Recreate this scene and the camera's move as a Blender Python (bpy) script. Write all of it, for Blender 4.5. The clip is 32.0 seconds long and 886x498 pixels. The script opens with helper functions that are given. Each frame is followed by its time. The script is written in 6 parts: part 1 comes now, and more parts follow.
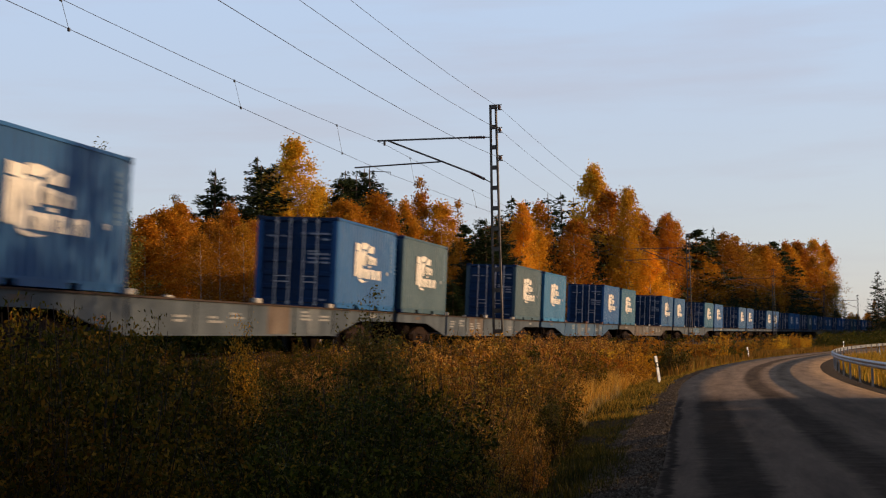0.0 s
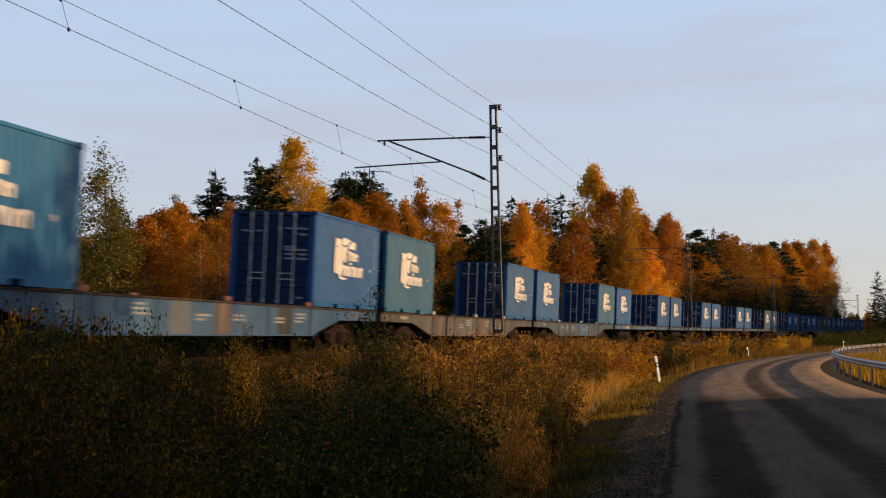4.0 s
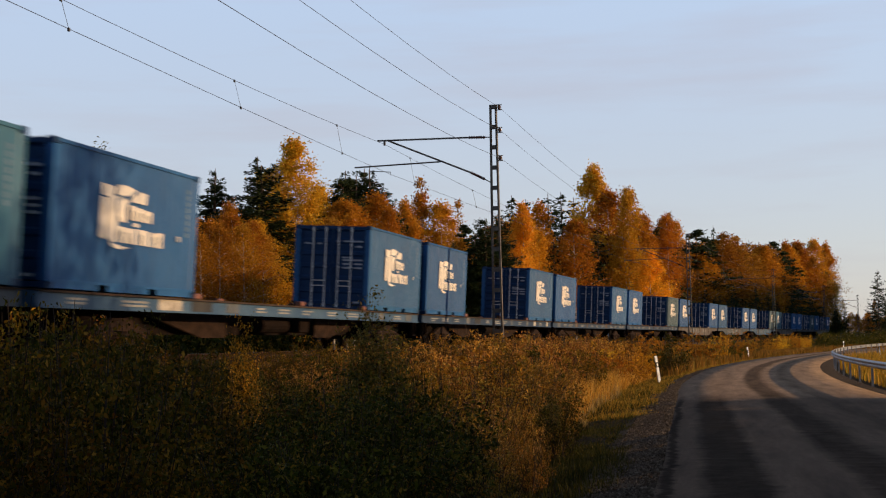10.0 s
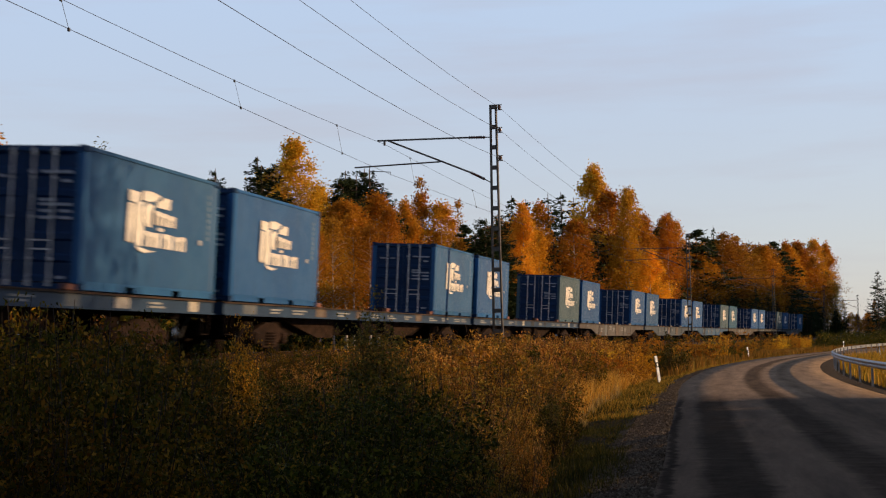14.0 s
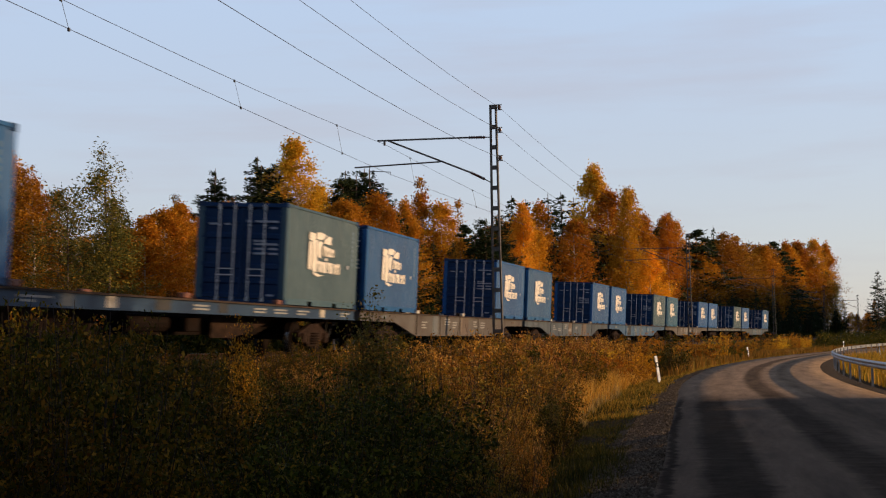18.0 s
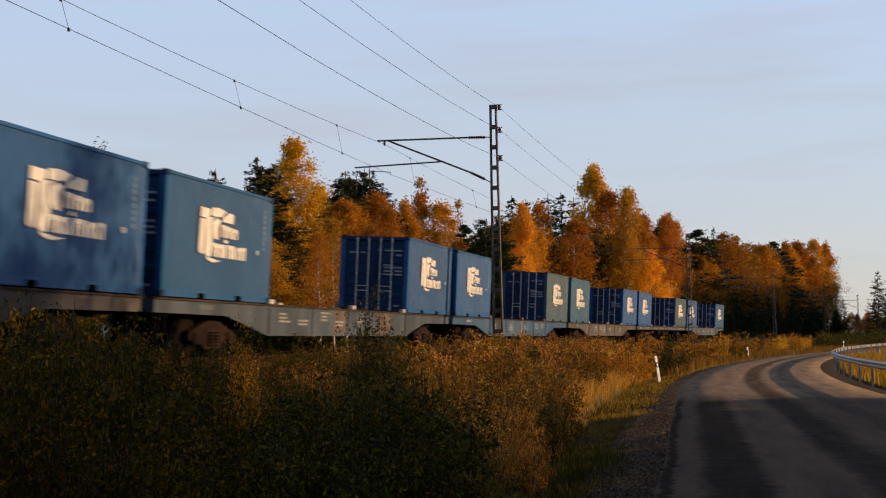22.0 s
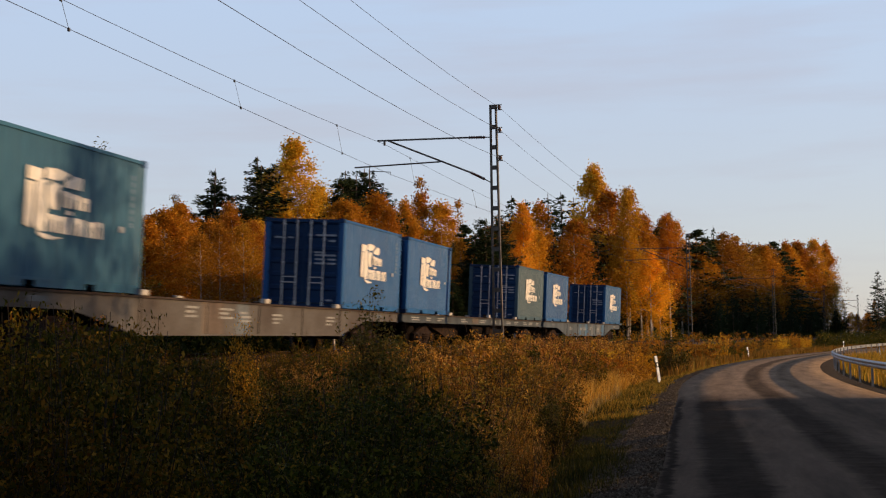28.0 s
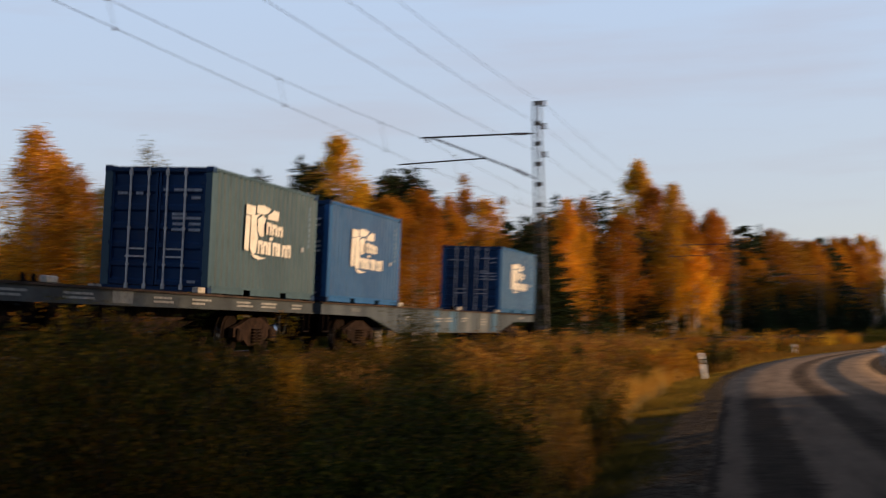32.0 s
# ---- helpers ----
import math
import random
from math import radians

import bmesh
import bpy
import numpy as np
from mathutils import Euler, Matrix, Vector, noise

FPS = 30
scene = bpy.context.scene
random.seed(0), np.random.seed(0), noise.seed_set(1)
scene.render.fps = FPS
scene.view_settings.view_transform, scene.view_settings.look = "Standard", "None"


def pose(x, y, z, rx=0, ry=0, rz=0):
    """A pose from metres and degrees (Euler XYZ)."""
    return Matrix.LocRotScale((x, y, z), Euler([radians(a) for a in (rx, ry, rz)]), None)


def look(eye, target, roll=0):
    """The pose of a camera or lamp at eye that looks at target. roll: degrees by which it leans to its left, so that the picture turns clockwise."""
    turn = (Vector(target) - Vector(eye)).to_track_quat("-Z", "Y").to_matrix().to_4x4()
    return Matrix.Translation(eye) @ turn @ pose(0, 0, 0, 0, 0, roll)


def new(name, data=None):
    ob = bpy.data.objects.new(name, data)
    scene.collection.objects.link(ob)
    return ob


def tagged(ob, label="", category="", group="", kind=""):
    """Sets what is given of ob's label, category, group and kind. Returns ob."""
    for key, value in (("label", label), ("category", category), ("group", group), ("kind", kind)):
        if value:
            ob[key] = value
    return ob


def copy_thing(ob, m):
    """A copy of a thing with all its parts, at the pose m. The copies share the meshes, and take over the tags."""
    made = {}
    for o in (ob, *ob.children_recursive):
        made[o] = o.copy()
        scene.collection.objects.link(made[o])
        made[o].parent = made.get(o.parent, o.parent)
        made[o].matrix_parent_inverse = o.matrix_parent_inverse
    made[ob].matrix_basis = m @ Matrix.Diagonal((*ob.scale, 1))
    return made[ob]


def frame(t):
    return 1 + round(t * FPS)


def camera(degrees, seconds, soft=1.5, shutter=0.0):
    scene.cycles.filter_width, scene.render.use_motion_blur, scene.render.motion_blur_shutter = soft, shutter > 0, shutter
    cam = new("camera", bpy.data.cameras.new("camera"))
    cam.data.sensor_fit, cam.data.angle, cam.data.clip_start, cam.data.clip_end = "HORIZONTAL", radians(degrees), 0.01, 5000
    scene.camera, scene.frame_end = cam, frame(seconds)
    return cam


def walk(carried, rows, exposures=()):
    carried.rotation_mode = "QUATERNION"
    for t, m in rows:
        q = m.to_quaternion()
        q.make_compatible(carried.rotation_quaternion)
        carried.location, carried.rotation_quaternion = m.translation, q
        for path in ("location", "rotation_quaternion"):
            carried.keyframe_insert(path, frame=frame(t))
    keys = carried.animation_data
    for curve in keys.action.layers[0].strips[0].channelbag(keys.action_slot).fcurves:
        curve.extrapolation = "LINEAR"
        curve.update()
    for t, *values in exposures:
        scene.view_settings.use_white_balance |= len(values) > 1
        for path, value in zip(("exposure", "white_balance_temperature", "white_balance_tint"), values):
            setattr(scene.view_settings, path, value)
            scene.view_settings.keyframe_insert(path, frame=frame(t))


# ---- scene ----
# ---- camera ----
EYE = Vector((0.0, 0.0, 1.5))


def aim(yaw, pitch, roll):
    """Camera pose; yaw to the left of +Y, pitch up, both in radians; roll in degrees."""
    way = Vector((-math.sin(yaw) * math.cos(pitch), math.cos(yaw) * math.cos(pitch), math.sin(pitch)))
    return look(EYE, EYE + way, roll)


EXPOSURE, KELVIN, TINT = 0.15, 6500, 10
YAW, PITCH, ROLL = 0.1977, 0.0713, -1.146
cam = camera(37.2, 32.0, soft=1.15, shutter=0.8)
walk(cam, [
    (0.0, aim(YAW, PITCH, ROLL)), (8.0, aim(YAW, PITCH, ROLL)), (16.0, aim(YAW, PITCH, ROLL)), (24.0, aim(YAW, PITCH, ROLL)),
    (30.0, aim(YAW, PITCH, ROLL)), (30.5, aim(YAW, PITCH, ROLL)), (31.0, aim(YAW + 0.0008, PITCH, ROLL)), (31.5, aim(YAW + 0.0017, PITCH, ROLL)),
    (31.8, aim(YAW + 0.0025, PITCH, ROLL)), (31.9, aim(YAW + 0.0034, PITCH, ROLL)), (31.9333, aim(YAW + 0.0130, PITCH - 0.0006, ROLL)),
    (31.9667, aim(YAW + 0.0255, PITCH - 0.0014, ROLL)), (32.0, aim(YAW + 0.0335, PITCH - 0.0018, ROLL))],
    exposures=[(0.0, EXPOSURE, KELVIN, TINT), (32.0, EXPOSURE, KELVIN, TINT)])

# ---- light ----
SUN_EL, SUN_AZ = 13.0, 14.0  # degrees above the horizon, and from +X towards +Y
world = bpy.data.worlds.new("dusk_sky")
scene.world = world
world.use_nodes = True
wn, wl = world.node_tree.nodes, world.node_tree.links
wn.clear()
sky = wn.new("ShaderNodeTexSky")
sky.sky_type, sky.sun_disc = "NISHITA", False
sky.sun_elevation, sky.sun_rotation = radians(SUN_EL), radians(90 - SUN_AZ)
sky.altitude, sky.air_density, sky.dust_density, sky.ozone_density = 100, 1.0, 0.6, 1.5
back = wn.new("ShaderNodeBackground")
back.inputs["Strength"].default_value = 0.15
# thin streaks of evening cloud
co = wn.new("ShaderNodeTexCoord")
# a high thin veil: pale lavender low down, bluer above
sep = wn.new("ShaderNodeSeparateXYZ")
veil = wn.new("ShaderNodeValToRGB")
veil.color_ramp.elements[0].position, veil.color_ramp.elements[0].color = 0.0, (3.60, 3.38, 3.52, 1)
veil.color_ramp.elements[1].position, veil.color_ramp.elements[1].color = 0.27, (3.65, 4.42, 5.80, 1)
top = veil.color_ramp.elements.new(0.48)
top.color = (1.7, 2.2, 3.5, 1)
top = veil.color_ramp.elements.new(1.0)
top.color = (0.5, 0.75, 1.4, 1)
vm = wn.new("ShaderNodeMix")
vm.data_type = "RGBA"
vm.inputs["Factor"].default_value = 0.72
wl.new(co.outputs["Generated"], sep.inputs["Vector"])
wl.new(sep.outputs["Z"], veil.inputs["Fac"])
wl.new(sky.outputs["Color"], vm.inputs["A"])
wl.new(veil.outputs["Color"], vm.inputs["B"])
mp = wn.new("ShaderNodeMapping")
mp.inputs["Scale"].default_value = (1.6, 1.6, 14.0)
cn = wn.new("ShaderNodeTexNoise")
cn.inputs["Scale"].default_value, cn.inputs["Detail"].default_value, cn.inputs["Roughness"].default_value = 2.2, 6.0, 0.55
cr = wn.new("ShaderNodeValToRGB")
cr.color_ramp.elements[0].position, cr.color_ramp.elements[1].position = 0.48, 0.70
cr.color_ramp.elements[1].color = (0.30, 0.30, 0.30, 1)
cm = wn.new("ShaderNodeMix")
cm.data_type = "RGBA"
cm.inputs["B"].default_value = (3.0, 2.75, 3.05, 1)
wl.new(co.outputs["Generated"], mp.inputs["Vector"])
wl.new(mp.outputs["Vector"], cn.inputs["Vector"])
wl.new(cn.outputs["Fac"], cr.inputs["Fac"])
wl.new(cr.outputs["Color"], cm.inputs["Factor"])
wl.new(vm.outputs["Result"], cm.inputs["A"])
wl.new(cm.outputs["Result"], back.inputs["Color"])
wl.new(back.outputs["Background"], wn.new("ShaderNodeOutputWorld").inputs["Surface"])
sun = new("sun", bpy.data.lights.new("sun", "SUN"))
sun.data.energy, sun.data.angle, sun.data.color = 5.0, radians(0.6), (1.0, 0.66, 0.35)
_e, _a = radians(SUN_EL), radians(SUN_AZ)
TO_SUN = Vector((math.cos(_e) * math.cos(_a), math.cos(_e) * math.sin(_a), math.sin(_e)))
sun.matrix_world = look(TO_SUN * 300, (0, 0, 0))

# ---- tools ----
rng = np.random.default_rng(7)


def obj(name, mesh, material, parent=None, label="", m=None):
    ob = new(name, mesh)
    if material is not None and not mesh.materials:
        mesh.materials.append(material)
    if parent is not None:
        ob.parent = parent
    if m is not None:
        ob.matrix_local = m
    if label:
        ob["label"] = label
    return ob


def part(name, bm, material, parent=None, label="", m=None, smooth=False):
    """One bmesh as one mesh object under a thing or part."""
    bmesh.ops.recalc_face_normals(bm, faces=bm.faces)
    mesh = bpy.data.meshes.new(name)
    bm.to_mesh(mesh)
    bm.free()
    if smooth:
        mesh.shade_smooth()
    return obj(name, mesh, material, parent, label, m)


def thing(name, m=None, label="", category="", group="", kind=""):
    ob = new(name)
    ob.empty_display_size = 0.2
    if m is not None:
        ob.matrix_basis = m
    return tagged(ob, label, category, group, kind)


def box(bm, x0, x1, y0, y1, z0, z1, bevel=0.0):
    made = bmesh.ops.create_cube(bm, size=1)["verts"]
    for v in made:
        v.co = Vector(((x0 + x1) / 2 + v.co.x * (x1 - x0), (y0 + y1) / 2 + v.co.y * (y1 - y0), (z0 + z1) / 2 + v.co.z * (z1 - z0)))
    if bevel:
        edges = list({e for v in made for e in v.link_edges})
        bmesh.ops.bevel(bm, geom=edges, offset=bevel, segments=1, affect="EDGES")
    return bm


def boxes(*rows, bevel=0.0):
    bm = bmesh.new()
    for r in rows:
        box(bm, *r, bevel=bevel)
    return bm


def tube(bm, a, b, r0, r1=None, n=8):
    """A tapered round bar from a to b."""
    a, b = Vector(a), Vector(b)
    r1 = r0 if r1 is None else r1
    q = (b - a).to_track_quat("Z", "Y").to_matrix()
    rings = []
    for c, r in ((a, r0), (b, r1)):
        rings.append([bm.verts.new(c + q @ Vector((r * math.cos(k * math.tau / n), r * math.sin(k * math.tau / n), 0))) for k in range(n)])
    for k in range(n):
        bm.faces.new((rings[0][k], rings[0][(k + 1) % n], rings[1][(k + 1) % n], rings[1][k]))
    bm.faces.new(rings[0][::-1])
    bm.faces.new(rings[1])
    return bm


def extrude_yz(bm, outline, x0, x1):
    """A plate with the outline given in (y, z), from x0 to x1."""
    a = [bm.verts.new((x0, y, z)) for y, z in outline]
    b = [bm.verts.new((x1, y, z)) for y, z in outline]
    n = len(outline)
    bm.faces.new(a)
    bm.faces.new(b[::-1])
    for k in range(n):
        bm.faces.new((a[k], b[k], b[(k + 1) % n], a[(k + 1) % n]))
    return bm


def from_polys(name, verts, counts, loops=None):
    """A mesh of many separate faces, quickly: verts (n, 3), counts: corners a face."""
    verts = np.asarray(verts, dtype=np.float32)
    counts = np.asarray(counts, dtype=np.int32)
    mesh = bpy.data.meshes.new(name)
    loops = np.arange(len(verts), dtype=np.int32) if loops is None else np.asarray(loops, dtype=np.int32)
    mesh.vertices.add(len(verts))
    mesh.vertices.foreach_set("co", verts.ravel())
    mesh.loops.add(len(loops))
    mesh.loops.foreach_set("vertex_index", loops)
    mesh.polygons.add(len(counts))
    mesh.polygons.foreach_set("loop_start", np.concatenate(([0], np.cumsum(counts)[:-1])).astype(np.int32))
    mesh.update(calc_edges=True)
    return mesh


def leaf_quads(centres, sizes, slim=0.6, flat=0.0, r=None):
    """Small pointed leaves, turned at random, round the centres; flat pulls them level."""
    r = rng if r is None else r
    n = len(centres)
    a = r.normal(size=(n, 3))
    a[:, 2] *= 1 - flat
    a /= np.linalg.norm(a, axis=1)[:, None]
    b = np.cross(a, r.normal(size=(n, 3)))
    b /= np.linalg.norm(b, axis=1)[:, None] + 1e-9
    s = np.asarray(sizes)[:, None]
    a, b = a * s, b * s * slim
    return np.stack([centres - a, centres + 0.45 * a + b, centres + 0.9 * a - 0.8 * b], axis=1)


def leaf_blades(centres, sizes, slim=0.5, flat=0.0, r=None):
    """Pointed leaves of four corners, widest near the stalk, turned at random round the centres."""
    r = rng if r is None else r
    n = len(centres)
    a = r.normal(size=(n, 3))
    a[:, 2] = a[:, 2] * (1 - flat) - 0.25
    a /= np.linalg.norm(a, axis=1)[:, None]
    b = np.cross(a, r.normal(size=(n, 3)))
    b /= np.linalg.norm(b, axis=1)[:, None] + 1e-9
    c = np.cross(a, b)
    s = np.asarray(sizes)[:, None]
    a, b, c = a * s, b * s * slim, c * s * 0.18
    return np.stack([centres - a, centres - 0.15 * a + b + c, centres + 1.1 * a, centres - 0.15 * a - b + c], axis=1)


# ---- materials ----
def nodes_of(name, rough=0.6, metal=0.0):
    m = bpy.data.materials.new(name)
    m.use_nodes = True
    nt = m.node_tree
    b = nt.nodes["Principled BSDF"]
    b.inputs["Roughness"].default_value, b.inputs["Metallic"].default_value = rough, metal
    return m, nt.nodes, nt.links, b


def noise_at(n, l, scale, detail=4.0, stretch=(1, 1, 1), rough=0.55, world_space=False):
    t = n.new("ShaderNodeTexNoise")
    t.inputs["Scale"].default_value, t.inputs["Detail"].default_value, t.inputs["Roughness"].default_value = scale, detail, rough
    mpn = n.new("ShaderNodeMapping")
    mpn.inputs["Scale"].default_value = stretch
    if world_space:
        l.new(n.new("ShaderNodeNewGeometry").outputs["Position"], mpn.inputs["Vector"])
    else:
        l.new(n.new("ShaderNodeTexCoord").outputs["Object"], mpn.inputs["Vector"])
    l.new(mpn.outputs["Vector"], t.inputs["Vector"])
    return t.outputs["Fac"]


def ramp(n, l, fac, stops):
    r = n.new("ShaderNodeValToRGB")
    e = r.color_ramp.elements
    while len(e) < len(stops):
        e.new(0.5)
    for k, (p, c) in enumerate(stops):
        e[k].position, e[k].color = p, (*c, 1)
    l.new(fac, r.inputs["Fac"])
    return r.outputs["Color"]


def mixed(n, l, fac, a, b, mode="MIX"):
    x = n.new("ShaderNodeMix")
    x.data_type, x.blend_type = "RGBA", mode
    for key, v in (("Factor", fac), ("A", a), ("B", b)):
        if isinstance(v, bpy.types.NodeSocket):
            l.new(v, x.inputs[key])
        else:
            x.inputs[key].default_value = v if key == "Factor" else (*v, 1)
    return x.outputs["Result"]


def bumped(n, l, b, height, strength, dist=0.02):
    x = n.new("ShaderNodeBump")
    x.inputs["Strength"].default_value, x.inputs["Distance"].default_value = strength, dist
    l.new(height, x.inputs["Height"])
    l.new(x.outputs["Normal"], b.inputs["Normal"])


def surface(name, c0, c1, scale=4.0, fine=40.0, rough=0.7, metal=0.0, bump=0.3, dist=0.02, stretch=(1, 1, 1), world_space=False, lo=0.35, hi=0.65, gloss=0.3):
    """A material between two colours, mottled at two scales, with fine relief."""
    m, n, l, b = nodes_of(name, rough, metal)
    b.inputs["Specular IOR Level"].default_value = gloss
    big = noise_at(n, l, scale, 5, stretch, world_space=world_space)
    small = noise_at(n, l, fine, 3, (1, 1, 1), world_space=world_space)
    col = ramp(n, l, big, [(lo, c0), (hi, c1)])
    grain = ramp(n, l, small, [(0.25, (0.72, 0.72, 0.72)), (0.75, (1.18, 1.18, 1.18))])
    l.new(mixed(n, l, 1.0, col, grain, "MULTIPLY"), b.inputs["Base Color"])
    bumped(n, l, b, small, bump, dist)
    return m


def leafy(name, stops, through_light=0.35, rough=0.6):
    """Leaves: a colour for each leaf, tinted from plant to plant."""
    m, n, l, b = nodes_of(name, rough)
    g = n.new("ShaderNodeNewGeometry")
    col = ramp(n, l, g.outputs["Random Per Island"], stops)
    o = n.new("ShaderNodeObjectInfo")
    hsv = n.new("ShaderNodeHueSaturation")
    mr = n.new("ShaderNodeMapRange")
    mr.inputs["To Min"].default_value, mr.inputs["To Max"].default_value = 0.496, 0.522
    mv = n.new("ShaderNodeMapRange")
    mv.inputs["To Min"].default_value, mv.inputs["To Max"].default_value = 0.66, 1.28
    l.new(o.outputs["Random"], mr.inputs["Value"])
    l.new(o.outputs["Random"], mv.inputs["Value"])
    l.new(mr.outputs["Result"], hsv.inputs["Hue"])
    l.new(mv.outputs["Result"], hsv.inputs["Value"])
    l.new(col, hsv.inputs["Color"])
    l.new(hsv.outputs["Color"], b.inputs["Base Color"])
    b.inputs["Specular IOR Level"].default_value = 0.05
    t = n.new("ShaderNodeBsdfTranslucent")
    l.new(hsv.outputs["Color"], t.inputs["Color"])
    x = n.new("ShaderNodeMixShader")
    x.inputs["Fac"].default_value = through_light
    l.new(b.outputs["BSDF"], x.inputs[1])
    l.new(t.outputs["BSDF"], x.inputs[2])
    l.new(x.outputs["Shader"], n["Material Output"].inputs["Surface"])
    return m


def paint(name, base, faded, grime=(0.03, 0.028, 0.026), rough=0.45):
    """Weathered coat of paint on steel: faded patches, streaks that run down, rust specks."""
    m, n, l, b = nodes_of(name, rough)
    b.inputs["Specular IOR Level"].default_value = 0.2
    patch = noise_at(n, l, 0.55, 4)
    col = ramp(n, l, patch, [(0.35, base), (0.68, faded)])
    streak = noise_at(n, l, 2.4, 4, (1, 3.0, 0.22))
    col = mixed(n, l, ramp(n, l, streak, [(0.56, (0, 0, 0)), (0.80, (0.42, 0.42, 0.42))]), col, grime)
    speck = noise_at(n, l, 7.0, 5, (1, 1, 1), 0.7)
    col = mixed(n, l, ramp(n, l, speck, [(0.70, (0, 0, 0)), (0.76, (0.7, 0.7, 0.7))]), col, (0.13, 0.05, 0.025))
    info = n.new("ShaderNodeObjectInfo")
    mv = n.new("ShaderNodeMapRange")
    mv.inputs["To Min"].default_value, mv.inputs["To Max"].default_value = 0.86, 1.14
    l.new(info.outputs["Random"], mv.inputs["Value"])
    hsv = n.new("ShaderNodeHueSaturation")
    l.new(mv.outputs["Result"], hsv.inputs["Value"])
    l.new(col, hsv.inputs["Color"])
    l.new(hsv.outputs["Color"], b.inputs["Base Color"])
    dull = ramp(n, l, noise_at(n, l, 3.0, 4), [(0.3, (rough - 0.1,) * 3), (0.7, (rough + 0.2,) * 3)])
    l.new(dull, b.inputs["Roughness"])
    bumped(n, l, b, noise_at(n, l, 1.2, 2), 0.05, 0.02)
    return m


# paint of the containers' long sides; their doors are all of a dark blue
SIDE = {
    "royal": paint("royal_blue_paint", (0.009, 0.062, 0.180), (0.017, 0.083, 0.215)),
    "blue": paint("blue_paint", (0.007, 0.061, 0.182), (0.014, 0.080, 0.213)),
    "steel": paint("steel_blue_paint", (0.010, 0.064, 0.166), (0.018, 0.084, 0.192)),
    "teal": paint("teal_paint", (0.016, 0.079, 0.140), (0.028, 0.100, 0.163)),
    "grey": paint("grey_teal_paint", (0.033, 0.066, 0.088), (0.048, 0.086, 0.108)),
    "aqua": paint("turquoise_paint", (0.014, 0.108, 0.232), (0.027, 0.138, 0.272)),
}
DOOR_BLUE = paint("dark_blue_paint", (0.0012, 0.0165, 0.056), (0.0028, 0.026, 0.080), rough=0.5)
ROOF_BLUE = paint("roof_paint", (0.03, 0.10, 0.25), (0.08, 0.15, 0.26))
CREAM = surface("cream_lettering", (0.58, 0.53, 0.46), (0.70, 0.65, 0.58), 3, 30, 0.5, bump=0.05)
PALE_MARK = surface("faded_white_marking", (0.20, 0.21, 0.24), (0.38, 0.39, 0.41), 5, 60, 0.6, bump=0.05)
GALV = surface("galvanised_steel", (0.22, 0.22, 0.22), (0.36, 0.35, 0.33), 5, 60, 0.45, 0.75, 0.1)
BAR_STEEL = surface("worn_grey_bar_paint", (0.36, 0.33, 0.30), (0.58, 0.53, 0.49), 6, 60, 0.5, 0.0, 0.1)
GASKET = surface("black_rubber", (0.012, 0.012, 0.013), (0.03, 0.03, 0.03), 8, 50, 0.8)
MAST_STEEL = surface("weathered_mast_steel", (0.055, 0.05, 0.045), (0.13, 0.11, 0.09), 3, 40, 0.65, 0.3)
INSULATOR = surface("brown_glazed_insulator", (0.05, 0.022, 0.014), (0.09, 0.04, 0.025), 10, 60, 0.25)
WIRE = surface("dark_copper_wire", (0.05, 0.045, 0.04), (0.08, 0.07, 0.06), 10, 60, 0.5, 0.6)
# underframe steel set near black, shade below the deck put into its colour
BOGIE_STEEL = surface("shade_darkened_rusty_steel", (0.004, 0.003, 0.0025), (0.013, 0.008, 0.006), 4, 40, 0.85, 0.0, gloss=0.03)
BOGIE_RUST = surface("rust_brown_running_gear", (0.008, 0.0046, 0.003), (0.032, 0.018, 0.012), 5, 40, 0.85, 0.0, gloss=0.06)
WHEEL_STEEL = surface("polished_wheel_steel", (0.50, 0.48, 0.46), (0.62, 0.60, 0.57), 6, 60, 0.22, 1.0, 0.05)
RAIL_STEEL = surface("rusty_rail_steel", (0.014, 0.008, 0.005), (0.030, 0.017, 0.011), 4, 40, 0.85, 0.0, world_space=True, gloss=0.03)
RAIL_HEAD = surface("polished_rail_head", (0.45, 0.42, 0.39), (0.62, 0.58, 0.54), 2, 40, 0.25, 1.0, 0.05, world_space=True)
# ballast colour darkened in place of the shade under train and plants
BALLAST = surface("shade_darkened_ballast", (0.004, 0.003, 0.0025), (0.012, 0.009, 0.007), 6, 30, 0.9, bump=1.0, dist=0.06, world_space=True)
SLEEPER = surface("concrete_sleeper", (0.03, 0.026, 0.02), (0.06, 0.052, 0.042), 3, 30, 0.9)
FRAME_GREY = surface("weathered_grey_wagon_paint", (0.018, 0.026, 0.036), (0.062, 0.076, 0.090), 0.9, 14, 0.6, 0.1, 0.15, stretch=(1, 1, 0.6))
FRAME_RUST = surface("rust_stained_wagon_paint", (0.042, 0.028, 0.020), (0.085, 0.076, 0.068), 0.8, 14, 0.65, 0.1, 0.15)
FRAME_DARK = surface("sooty_grey_wagon_paint", (0.012, 0.016, 0.020), (0.042, 0.050, 0.054), 0.9, 14, 0.65, 0.0, 0.15)
FRAME_BLUE = surface("dull_blue_wagon_paint", (0.004, 0.018, 0.048), (0.014, 0.040, 0.082), 0.9, 14, 0.55, 0.1, 0.15)
FRAME_SKY = surface("light_blue_wagon_paint", (0.012, 0.048, 0.110), (0.042, 0.088, 0.150), 0.8, 14, 0.55, 0.1, 0.15)
DECK_RUST = surface("rusty_deck_steel", (0.022, 0.014, 0.010), (0.060, 0.036, 0.024), 2, 20, 0.85, 0.2)
